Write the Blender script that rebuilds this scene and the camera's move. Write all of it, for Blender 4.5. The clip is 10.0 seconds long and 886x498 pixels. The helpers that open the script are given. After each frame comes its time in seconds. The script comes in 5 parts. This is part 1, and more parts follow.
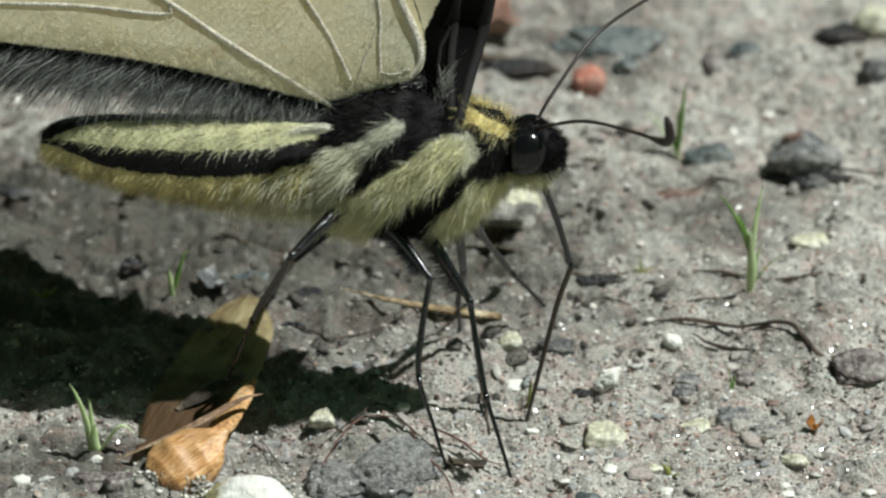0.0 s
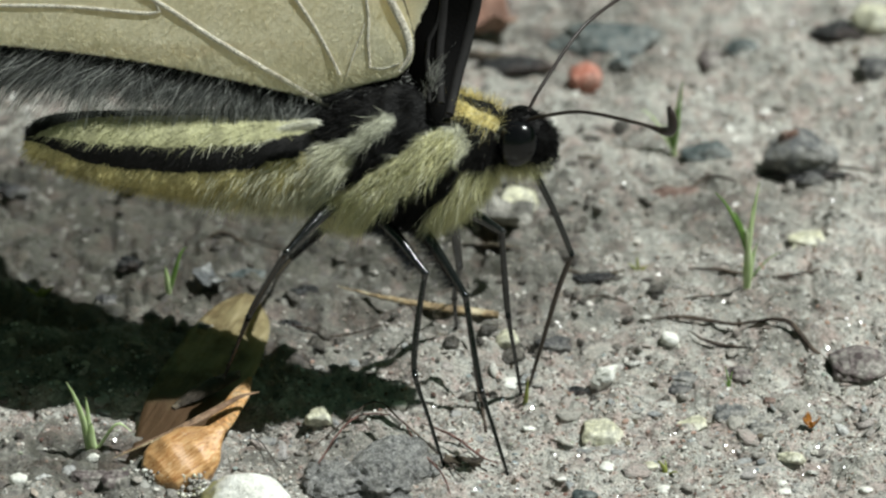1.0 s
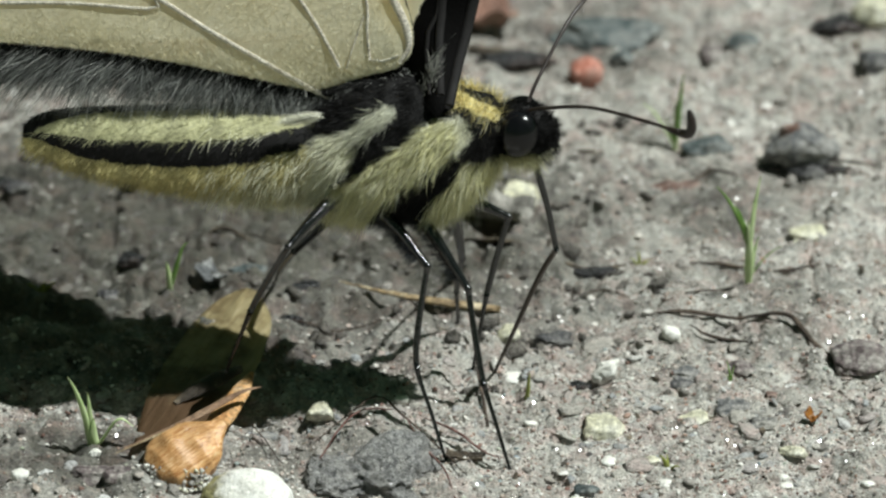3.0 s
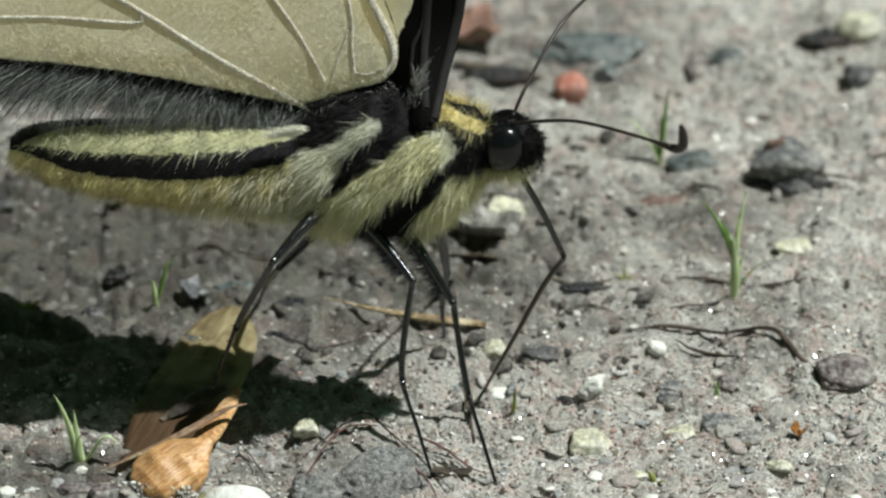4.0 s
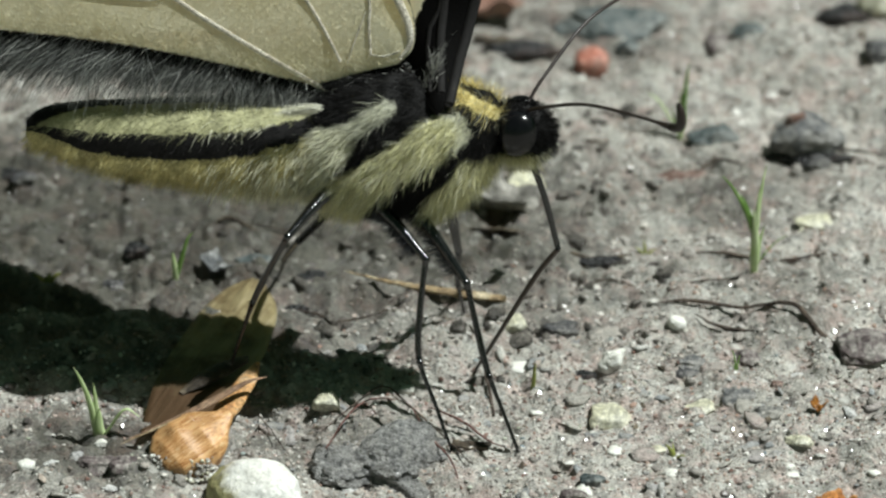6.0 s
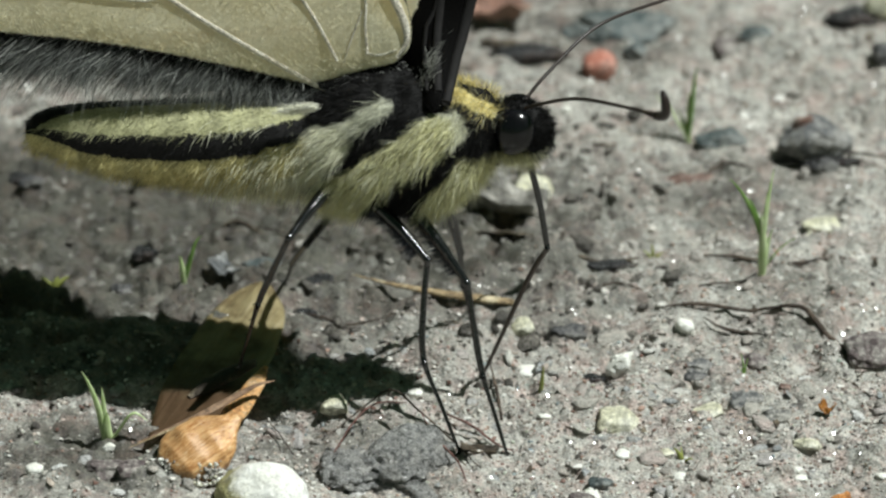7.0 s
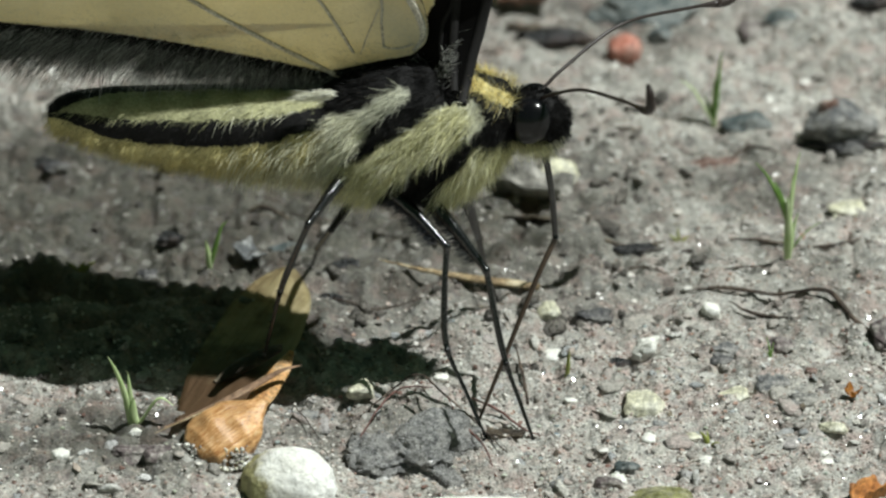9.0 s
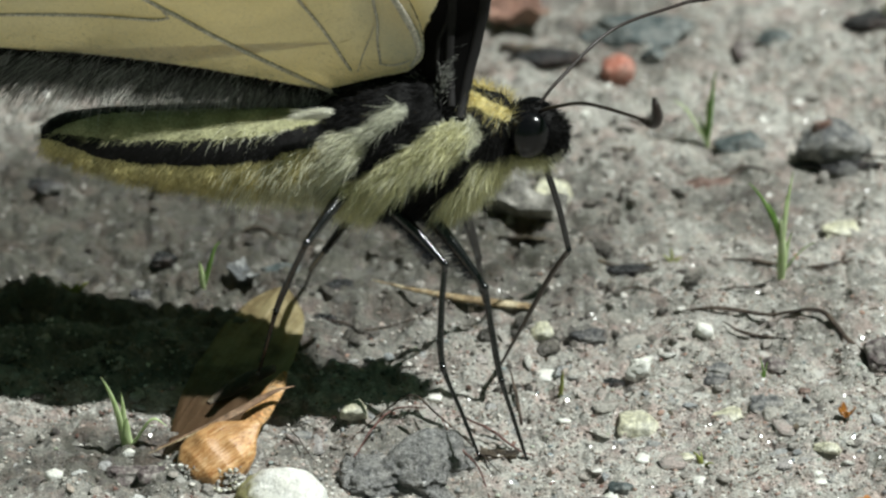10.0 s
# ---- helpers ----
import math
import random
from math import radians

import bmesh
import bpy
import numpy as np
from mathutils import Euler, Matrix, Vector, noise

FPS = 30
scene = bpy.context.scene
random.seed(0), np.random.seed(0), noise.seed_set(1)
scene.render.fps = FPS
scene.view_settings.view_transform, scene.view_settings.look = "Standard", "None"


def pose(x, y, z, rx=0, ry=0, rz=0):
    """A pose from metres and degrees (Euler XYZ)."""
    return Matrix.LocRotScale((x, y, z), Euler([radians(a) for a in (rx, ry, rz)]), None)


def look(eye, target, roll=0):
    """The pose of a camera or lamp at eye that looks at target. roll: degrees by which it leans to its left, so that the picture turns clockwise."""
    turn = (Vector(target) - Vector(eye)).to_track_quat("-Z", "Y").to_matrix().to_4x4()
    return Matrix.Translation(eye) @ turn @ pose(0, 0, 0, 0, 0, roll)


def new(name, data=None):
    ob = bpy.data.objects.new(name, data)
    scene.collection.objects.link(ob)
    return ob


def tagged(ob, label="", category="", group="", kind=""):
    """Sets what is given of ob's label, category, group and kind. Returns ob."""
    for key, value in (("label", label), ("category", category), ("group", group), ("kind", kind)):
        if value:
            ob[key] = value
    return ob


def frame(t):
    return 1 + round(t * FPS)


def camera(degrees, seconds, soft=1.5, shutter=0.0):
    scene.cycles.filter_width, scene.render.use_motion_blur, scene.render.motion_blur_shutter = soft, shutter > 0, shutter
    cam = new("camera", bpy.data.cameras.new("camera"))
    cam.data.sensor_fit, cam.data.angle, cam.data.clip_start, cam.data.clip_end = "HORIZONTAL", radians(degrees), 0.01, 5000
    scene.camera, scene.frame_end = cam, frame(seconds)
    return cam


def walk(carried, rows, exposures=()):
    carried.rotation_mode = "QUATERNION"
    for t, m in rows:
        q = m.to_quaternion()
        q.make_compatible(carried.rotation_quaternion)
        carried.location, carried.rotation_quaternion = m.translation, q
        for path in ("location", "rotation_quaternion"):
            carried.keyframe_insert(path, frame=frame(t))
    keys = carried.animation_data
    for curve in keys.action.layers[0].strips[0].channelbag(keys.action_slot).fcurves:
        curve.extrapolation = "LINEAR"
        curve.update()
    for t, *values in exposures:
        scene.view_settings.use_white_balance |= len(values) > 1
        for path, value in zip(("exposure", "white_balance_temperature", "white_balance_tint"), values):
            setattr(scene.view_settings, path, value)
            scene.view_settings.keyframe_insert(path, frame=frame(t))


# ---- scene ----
MM = 0.001
EYE = (0.00000, -0.41569, 0.25152)
cam = camera(6.0, 10.0, soft=2.35)
cam.data.dof.use_dof = True
cam.data.dof.focus_distance = 0.482
cam.data.dof.aperture_fstop = 60
walk(cam, [
    (0, look(EYE, (-0.000247, 0.000232, 0.011925), -0.081)),
    (0.5, look(EYE, (-0.000142, 0.000270, 0.011991), -0.129)),
    (1, look(EYE, (-0.000049, 0.000172, 0.011821), -0.129)),
    (1.5, look(EYE, (0.000000, 0.000000, 0.011523), -0.000)),
    (2, look(EYE, (-0.000215, -0.000176, 0.011218), -0.042)),
    (2.5, look(EYE, (-0.000431, -0.000163, 0.011242), -0.107)),
    (4, look(EYE, (0.000701, 0.000468, 0.012336), -0.433)),
    (4.5, look(EYE, (0.000541, 0.000173, 0.011824), -0.341)),
    (5, look(EYE, (-0.000117, -0.000137, 0.011286), -0.352)),
    (5.5, look(EYE, (-0.000352, -0.000305, 0.010995), -0.325)),
    (7, look(EYE, (-0.000898, -0.000169, 0.011233), -0.445)),
    (7.5, look(EYE, (-0.001197, -0.000570, 0.010541), -0.472)),
    (8, look(EYE, (-0.001255, -0.001019, 0.009770), -0.493)),
    (8.5, look(EYE, (-0.001596, -0.001130, 0.009581), -0.495)),
    (9, look(EYE, (-0.002367, -0.000610, 0.010480), -0.681)),
    (9.5, look(EYE, (-0.002267, -0.000143, 0.011285), -0.703)),
    (10, look(EYE, (-0.001986, -0.000026, 0.011485), -0.687)),
], exposures=[(0, 0.18, 6150, 3), (10, 0.18, 6150, 3)])

# ---- light: a high sun from the front of the insect, clear sky ----
SUN = Vector((0.50, -0.03, 1.0)).normalized()
sun = new("sun", bpy.data.lights.new("sun", "SUN"))
sun.data.energy, sun.data.angle, sun.data.color = 5.0, radians(0.53), (1.0, 0.975, 0.93)
sun.matrix_world = look(SUN * 3, (0, 0, 0))
world = bpy.data.worlds.new("sky")
scene.world = world
world.use_nodes = True
wn = world.node_tree
sky = wn.nodes.new("ShaderNodeTexSky")
sky.sky_type, sky.sun_disc = "NISHITA", False
sky.sun_elevation = math.asin(SUN.z)
sky.sun_rotation = math.atan2(SUN.x, SUN.y)
bg = wn.nodes["Background"]
bg.inputs["Strength"].default_value = 0.026
# skylight multiplied by an added warm green that tints the shadows
sky_tint = wn.nodes.new("ShaderNodeMix")
sky_tint.data_type, sky_tint.blend_type = "RGBA", "MULTIPLY"
sky_tint.inputs[0].default_value = 1.0
sky_tint.inputs[7].default_value = (0.60, 0.80, 0.34, 1)
wn.links.new(sky.outputs[0], sky_tint.inputs[6])
wn.links.new(sky_tint.outputs[2], bg.inputs["Color"])


# ---- materials ----
def nodes_of(name):
    m = bpy.data.materials.new(name)
    m.use_nodes = True
    return m, m.node_tree, m.node_tree.nodes["Principled BSDF"]


def add(nt, kind, **values):
    nd = nt.nodes.new("ShaderNode" + kind)
    for k, v in values.items():
        nd.inputs[k.replace("_", " ")].default_value = v
    return nd


def coords(nt):
    return nt.nodes.new("ShaderNodeTexCoord").outputs["Object"]


def noise_tex(nt, scale, detail=4.0, rough=0.6, where=None):
    nd = add(nt, "TexNoise", Scale=scale, Detail=detail, Roughness=rough)
    nt.links.new(where or coords(nt), nd.inputs["Vector"])
    return nd.outputs["Fac"]


def ramp(nt, fac, stops):
    nd = nt.nodes.new("ShaderNodeValToRGB")
    while len(nd.color_ramp.elements) < len(stops):
        nd.color_ramp.elements.new(0.5)
    for e, (p, c) in zip(nd.color_ramp.elements, stops):
        e.position, e.color = p, (*c, 1)
    nt.links.new(fac, nd.inputs["Fac"])
    return nd.outputs["Color"]


def mix(nt, fac, a, b, how="MIX"):
    nd = nt.nodes.new("ShaderNodeMix")
    nd.data_type, nd.blend_type = "RGBA", how
    for sock, v in ((nd.inputs[0], fac), (nd.inputs[6], a), (nd.inputs[7], b)):
        if isinstance(v, bpy.types.NodeSocket):
            nt.links.new(v, sock)
        elif isinstance(v, tuple):
            sock.default_value = (*v, 1)
        else:
            sock.default_value = v
    return nd.outputs[2]


def bump(nt, bsdf, height, distance, strength=1.0):
    nd = add(nt, "Bump", Strength=strength, Distance=distance)
    nt.links.new(height, nd.inputs["Height"])
    nt.links.new(nd.outputs[0], bsdf.inputs["Normal"])


def mottled(name, colours, scale, rough=(0.6, 0.9), relief=0.00006, relief_scale=5000.0, spec=0.4, random_tone=0.0, dust=0.0, speckle=1.0):
    """Stone, seed or plant matter: two scales of colour, uneven gloss, fine relief."""
    m, nt, b = nodes_of(name)
    big, fine = noise_tex(nt, scale, 5), noise_tex(nt, scale * 6, 3, 0.7)
    n_ = len(colours)
    c1 = ramp(nt, big, [(0.3 + 0.4 * i / max(1, n_ - 1), c) for i, c in enumerate(colours)])
    tone = ramp(nt, fine, [(p, (1 + (k - 1) * speckle,) * 3) for p, k in ((0.3, 0.42), (0.5, 0.95), (0.68, 1.45))])
    col = mix(nt, 1.0, c1, tone, "MULTIPLY")
    if dust:
        film = ramp(nt, noise_tex(nt, 1100, 6, 0.7), [(0.42, (0, 0, 0)), (0.6, (dust, dust, dust))])
        soil = ramp(nt, fine, [(0.35, (0.22, 0.205, 0.185)), (0.65, (0.52, 0.495, 0.45))])
        col = mix(nt, film, col, soil)
    if random_tone:
        info = nt.nodes.new("ShaderNodeObjectInfo")
        lo, hi = 1 - random_tone, 1 + random_tone
        col = mix(nt, 1.0, col, ramp(nt, info.outputs["Random"], [(0, (lo, lo, lo)), (1, (hi, hi, hi))]), "MULTIPLY")
    nt.links.new(col, b.inputs["Base Color"])
    nt.links.new(ramp(nt, fine, [(0.3, (rough[0],) * 3), (0.7, (rough[1],) * 3)]), b.inputs["Roughness"])
    b.inputs["Specular IOR Level"].default_value = spec
    bump(nt, b, noise_tex(nt, relief_scale * 0.7, 5, 0.7), relief * 3)
    return m


def mud_material():
    m, nt, b = nodes_of("damp_mud")
    co = coords(nt)
    patch = noise_tex(nt, 140, 5, 0.6, co)
    clot = noise_tex(nt, 800, 5, 0.7, co)
    grain = noise_tex(nt, 6500, 3, 0.75, co)
    c = ramp(nt, patch, [(0.32, (0.23, 0.217, 0.194)), (0.45, (0.385, 0.37, 0.338)), (0.6, (0.50, 0.485, 0.45)), (0.74, (0.60, 0.585, 0.55))])
    damp = noise_tex(nt, 420, 6, 0.65, co)
    c = mix(nt, ramp(nt, damp, [(0.52, (0, 0, 0)), (0.68, (0.6, 0.6, 0.6))]), c, (0.17, 0.155, 0.135))
    c = mix(nt, ramp(nt, noise_tex(nt, 520, 5, 0.7, co), [(0.48, (0, 0, 0)), (0.64, (0.65, 0.65, 0.65))]), c, (0.46, 0.335, 0.305))
    c = mix(nt, ramp(nt, noise_tex(nt, 760, 4, 0.7, co), [(0.54, (0, 0, 0)), (0.7, (0.5, 0.5, 0.5))]), c, (0.29, 0.315, 0.31))
    wet = nt.nodes.new("ShaderNodeAttribute")
    wet.attribute_name = "damp"
    soaked = add(nt, "Math")
    soaked.operation = "MULTIPLY"
    nt.links.new(wet.outputs["Fac"], soaked.inputs[0])
    nt.links.new(ramp(nt, noise_tex(nt, 300, 4, 0.6, co), [(0.3, (0.5, 0.5, 0.5)), (0.55, (1, 1, 1))]), soaked.inputs[1])
    # darkens the mud by that mask: wet stains and painted shade below the insect
    c = mix(nt, soaked.outputs[0], c, mix(nt, 1.0, c, (0.20, 0.197, 0.175), "MULTIPLY"))
    c = mix(nt, 1.0, c, ramp(nt, clot, [(0.3, (0.5, 0.49, 0.47)), (0.5, (1.0, 1.0, 1.0)), (0.72, (1.25, 1.24, 1.2))]), "MULTIPLY")
    c = mix(nt, 1.0, c, ramp(nt, grain, [(0.3, (0.45, 0.45, 0.44)), (0.5, (1.0, 1.0, 1.0)), (0.7, (1.6, 1.58, 1.52))]), "MULTIPLY")
    cells = add(nt, "TexVoronoi", Scale=2600.0)
    nt.links.new(co, cells.inputs["Vector"])
    speck = nt.nodes.new("ShaderNodeSeparateColor")
    nt.links.new(cells.outputs["Color"], speck.inputs[0])
    dry = ramp(nt, wet.outputs["Fac"], [(0.25, (1, 1, 1)), (0.8, (0.3, 0.3, 0.3))])
    c = mix(nt, mix(nt, 1.0, ramp(nt, speck.outputs[0], [(0.93, (0, 0, 0)), (0.96, (0.75, 0.75, 0.75))]), dry, "MULTIPLY"), c, (0.58, 0.57, 0.53))
    c = mix(nt, ramp(nt, speck.outputs[1], [(0.9, (0, 0, 0)), (0.95, (0.5, 0.5, 0.5))]), c, (0.10, 0.09, 0.09))
    nt.links.new(c, b.inputs["Base Color"])
    nt.links.new(ramp(nt, clot, [(0.35, (0.22, 0.22, 0.22)), (0.62, (0.8, 0.8, 0.8))]), b.inputs["Roughness"])
    b.inputs["Specular IOR Level"].default_value = 0.5
    hsum = mix(nt, 0.45, noise_tex(nt, 1500, 5, 0.7, co), grain)
    bump(nt, b, hsum, 0.0004, 1.0)
    film = add(nt, "Bump", Strength=1.0, Distance=0.0006)
    nt.links.new(noise_tex(nt, 4200, 3, 0.8, co), film.inputs["Height"])
    nt.links.new(film.outputs[0], b.inputs["Coat Normal"])
    nt.links.new(ramp(nt, noise_tex(nt, 900, 4, 0.7, co), [(0.42, (0, 0, 0)), (0.58, (0.8, 0.8, 0.8))]), b.inputs["Coat Weight"])
    b.inputs["Coat Roughness"].default_value = 0.13
    return m


def tinted(name, rough=0.65, through_light=0.25, spec=0.3):
    """Scales and hairs: colour from the mesh's tint attribute, with fine variation."""
    m, nt, b = nodes_of(name)
    at = nt.nodes.new("ShaderNodeAttribute")
    at.attribute_name = "tint"
    col = mix(nt, 1.0, at.outputs["Color"], ramp(nt, noise_tex(nt, 6000, 3), [(0.3, (0.7, 0.7, 0.7)), (0.7, (1.2, 1.2, 1.2))]), "MULTIPLY")
    nt.links.new(col, b.inputs["Base Color"])
    b.inputs["Roughness"].default_value = rough
    b.inputs["Specular IOR Level"].default_value = spec
    bump(nt, b, noise_tex(nt, 9000, 2), 0.00004)
    if through_light:
        tr, mx = add(nt, "BsdfTranslucent"), add(nt, "MixShader", Fac=through_light)
        nt.links.new(col, tr.inputs["Color"])
        nt.links.new(b.outputs[0], mx.inputs[1])
        nt.links.new(tr.outputs[0], mx.inputs[2])
        nt.links.new(mx.outputs[0], nt.nodes["Material Output"].inputs["Surface"])
    return m


def membrane_material():
    """Cream wing scales with black bands; light shines through it."""
    m, nt, b = nodes_of("wing_membrane")
    co = coords(nt)
    at = nt.nodes.new("ShaderNodeAttribute")
    at.attribute_name = "band"
    wob = add(nt, "Math")
    wob.operation = "MULTIPLY_ADD"
    nt.links.new(noise_tex(nt, 3000, 3, 0.7, co), wob.inputs[0])
    wob.inputs[1].default_value = 0.5
    nt.links.new(at.outputs["Fac"], wob.inputs[2])
    dark = ramp(nt, wob.outputs[0], [(0.68, (0, 0, 0)), (0.82, (1, 1, 1))])
    fine = noise_tex(nt, 5200, 3, 0.75, co)
    cream = ramp(nt, noise_tex(nt, 260, 4, 0.6, co), [(0.3, (0.85, 0.80, 0.57)), (0.7, (0.92, 0.88, 0.68))])
    cream = mix(nt, 1.0, cream, ramp(nt, fine, [(0.3, (0.9, 0.9, 0.9)), (0.7, (1.06, 1.06, 1.06))]), "MULTIPLY")
    col = mix(nt, dark, cream, (0.004, 0.0037, 0.0037))
    warm = mix(nt, dark, (0.86, 0.68, 0.30), (0.004, 0.003, 0.003))
    nt.links.new(col, b.inputs["Base Color"])
    b.inputs["Roughness"].default_value = 0.6
    nt.links.new(mix(nt, dark, (0.25, 0.25, 0.25), (0.07, 0.07, 0.07)), b.inputs["Specular IOR Level"])
    rough_scales = add(nt, "Bump", Strength=1.0, Distance=0.000035)
    nt.links.new(fine, rough_scales.inputs["Height"])
    nt.links.new(rough_scales.outputs[0], b.inputs["Normal"])
    tr, mx = add(nt, "BsdfTranslucent"), add(nt, "MixShader", Fac=0.34)
    nt.links.new(rough_scales.outputs[0], tr.inputs["Normal"])
    nt.links.new(warm, tr.inputs["Color"])
    nt.links.new(b.outputs[0], mx.inputs[1])
    nt.links.new(tr.outputs[0], mx.inputs[2])
    nt.links.new(mx.outputs[0], nt.nodes["Material Output"].inputs["Surface"])
    return m


def glossy(name, colour, rough, spec=0.5, relief=0.0):
    m, nt, b = nodes_of(name)
    col = mix(nt, 1.0, colour, ramp(nt, noise_tex(nt, 2500, 3), [(0.3, (0.7, 0.7, 0.7)), (0.7, (1.25, 1.25, 1.25))]), "MULTIPLY")
    nt.links.new(col, b.inputs["Base Color"])
    b.inputs["Roughness"].default_value = rough
    b.inputs["Specular IOR Level"].default_value = spec
    if relief:
        bump(nt, b, noise_tex(nt, 7000, 2), relief)
    return m


def grains_material():
    m, nt, b = nodes_of("sand_grains")
    geo = nt.nodes.new("ShaderNodeNewGeometry")
    c = ramp(nt, geo.outputs["Random Per Island"], [(0.0, (0.07, 0.063, 0.063)), (0.15, (0.20, 0.175, 0.16)), (0.35, (0.40, 0.34, 0.29)), (0.55, (0.44, 0.42, 0.40)), (0.72, (0.56, 0.52, 0.47)), (0.9, (0.76, 0.74, 0.70)), (0.96, (0.36, 0.24, 0.19))])
    nt.links.new(c, b.inputs["Base Color"])
    b.inputs["Roughness"].default_value = 0.2
    b.inputs["Specular IOR Level"].default_value = 0.7
    return m


def leaf_green(name, a, b_, glow=0.3):
    m, nt, b = nodes_of(name)
    c = ramp(nt, noise_tex(nt, 900, 4), [(0.3, a), (0.7, b_)])
    nt.links.new(c, b.inputs["Base Color"])
    b.inputs["Roughness"].default_value = 0.42
    tr, mx = add(nt, "BsdfTranslucent"), add(nt, "MixShader", Fac=glow)
    nt.links.new(c, tr.inputs["Color"])
    nt.links.new(b.outputs[0], mx.inputs[1])
    nt.links.new(tr.outputs[0], mx.inputs[2])
    nt.links.new(mx.outputs[0], nt.nodes["Material Output"].inputs["Surface"])
    return m


def quartz_material():
    m, nt, b = nodes_of("quartz_grit")
    geo = nt.nodes.new("ShaderNodeNewGeometry")
    c = ramp(nt, geo.outputs["Random Per Island"], [(0.0, (0.10, 0.06, 0.05)), (0.18, (0.20, 0.12, 0.10)), (0.35, (0.42, 0.33, 0.29)), (0.55, (0.56, 0.54, 0.48)), (0.75, (0.74, 0.73, 0.70)), (0.9, (0.40, 0.43, 0.33)), (1.0, (0.22, 0.26, 0.29))])
    nt.links.new(c, b.inputs["Base Color"])
    b.inputs["Roughness"].default_value = 0.12
    b.inputs["Specular IOR Level"].default_value = 0.8
    return m


QUARTZ = quartz_material()
MUD = mud_material()
GRAINS = grains_material()
SCALES = tinted("body_scales", 0.7, 0.0, 0.25)
FUR = tinted("fur", 0.55, 0.22, 0.2)
SILK = tinted("silk_hair", 0.35, 0.62, 0.5)
MEMBRANE = membrane_material()
VEIN = mottled("vein", [(0.58, 0.52, 0.42), (0.82, 0.78, 0.68)], 1600, (0.45, 0.7), 0.00005, 9000)
HORN = glossy("black_horn", (0.006, 0.006, 0.007), 0.19, 0.85, 0.00003)
TONGUE = glossy("tongue_horn", (0.05, 0.035, 0.025), 0.3, 0.5, 0.00001)
BLACK_SCALES = glossy("black_scales", (0.009, 0.008, 0.008), 0.75, 0.25, 0.00003)
ANTENNA = glossy("antenna_horn", (0.022, 0.014, 0.012), 0.4, 0.5, 0.00002)
EYE_GLASS = glossy("eye_cuticle", (0.005, 0.005, 0.006), 0.2, 0.38, 0.000004)
STONE = {
    "grey": mottled("grey_stone", [(0.10, 0.10, 0.10), (0.22, 0.215, 0.20), (0.36, 0.35, 0.32)], 700, (0.5, 0.9), 0.00012, 2500, dust=0.7),
    "white": mottled("white_stone", [(0.62, 0.60, 0.53), (0.80, 0.79, 0.73), (0.88, 0.88, 0.85)], 350, (0.5, 0.8), 0.00007, 3000, dust=0.12, speckle=0.35),
    "pale": mottled("pale_stone", [(0.46, 0.44, 0.30), (0.62, 0.60, 0.45), (0.74, 0.73, 0.62)], 500, (0.25, 0.6), 0.00007, 3000, dust=0.35),
    "dark": mottled("dark_stone", [(0.022, 0.022, 0.026), (0.06, 0.06, 0.065), (0.13, 0.13, 0.13)], 700, (0.3, 0.7), 0.0001, 2500, dust=0.3),
    "blue": mottled("blue_grey_stone", [(0.032, 0.045, 0.046), (0.07, 0.09, 0.093), (0.14, 0.16, 0.16)], 500, (0.4, 0.8), 0.00008, 2500, dust=0.3),
    "rust": mottled("rust_stone", [(0.09, 0.045, 0.036), (0.20, 0.115, 0.09), (0.34, 0.24, 0.20)], 700, (0.5, 0.9), 0.00015, 2500, dust=0.35),
    # near-black: wet stones, and slabs that stand in for shade
    "wet": mottled("wet_stone_and_shade", [(0.006, 0.006, 0.007), (0.014, 0.014, 0.016), (0.06, 0.04, 0.034)], 600, (0.15, 0.5), 0.00012, 2500, 0.6),
    "slate": mottled("dusty_slate", [(0.05, 0.053, 0.056), (0.13, 0.133, 0.137), (0.26, 0.255, 0.25)], 800, (0.3, 0.8), 0.0001, 2500, dust=0.5),
    "soaked": mottled("wet_grey_stone", [(0.13, 0.13, 0.13), (0.36, 0.355, 0.35), (0.68, 0.67, 0.66)], 2200, (0.08, 0.45), 0.0004, 2500, 0.9, dust=0.5),
    "red": mottled("red_stone", [(0.24, 0.07, 0.045), (0.42, 0.15, 0.10), (0.58, 0.30, 0.24)], 400, (0.45, 0.8), 0.00006, 2500, dust=0.3),
    "purple": mottled("purple_stone", [(0.06, 0.045, 0.047), (0.13, 0.10, 0.10), (0.20, 0.165, 0.16)], 600, (0.5, 0.85), 0.0001, 2500, dust=0.75),
    "olive": mottled("mossy_stone", [(0.07, 0.07, 0.03), (0.22, 0.22, 0.07), (0.50, 0.48, 0.24)], 500, (0.6, 0.95), 0.00015, 2500, dust=0.4),
    "clod": mottled("mud_clod", [(0.22, 0.20, 0.18), (0.36, 0.335, 0.305), (0.48, 0.455, 0.42)], 900, (0.5, 0.9), 0.00014, 2500, 0.4, 0.3),
}


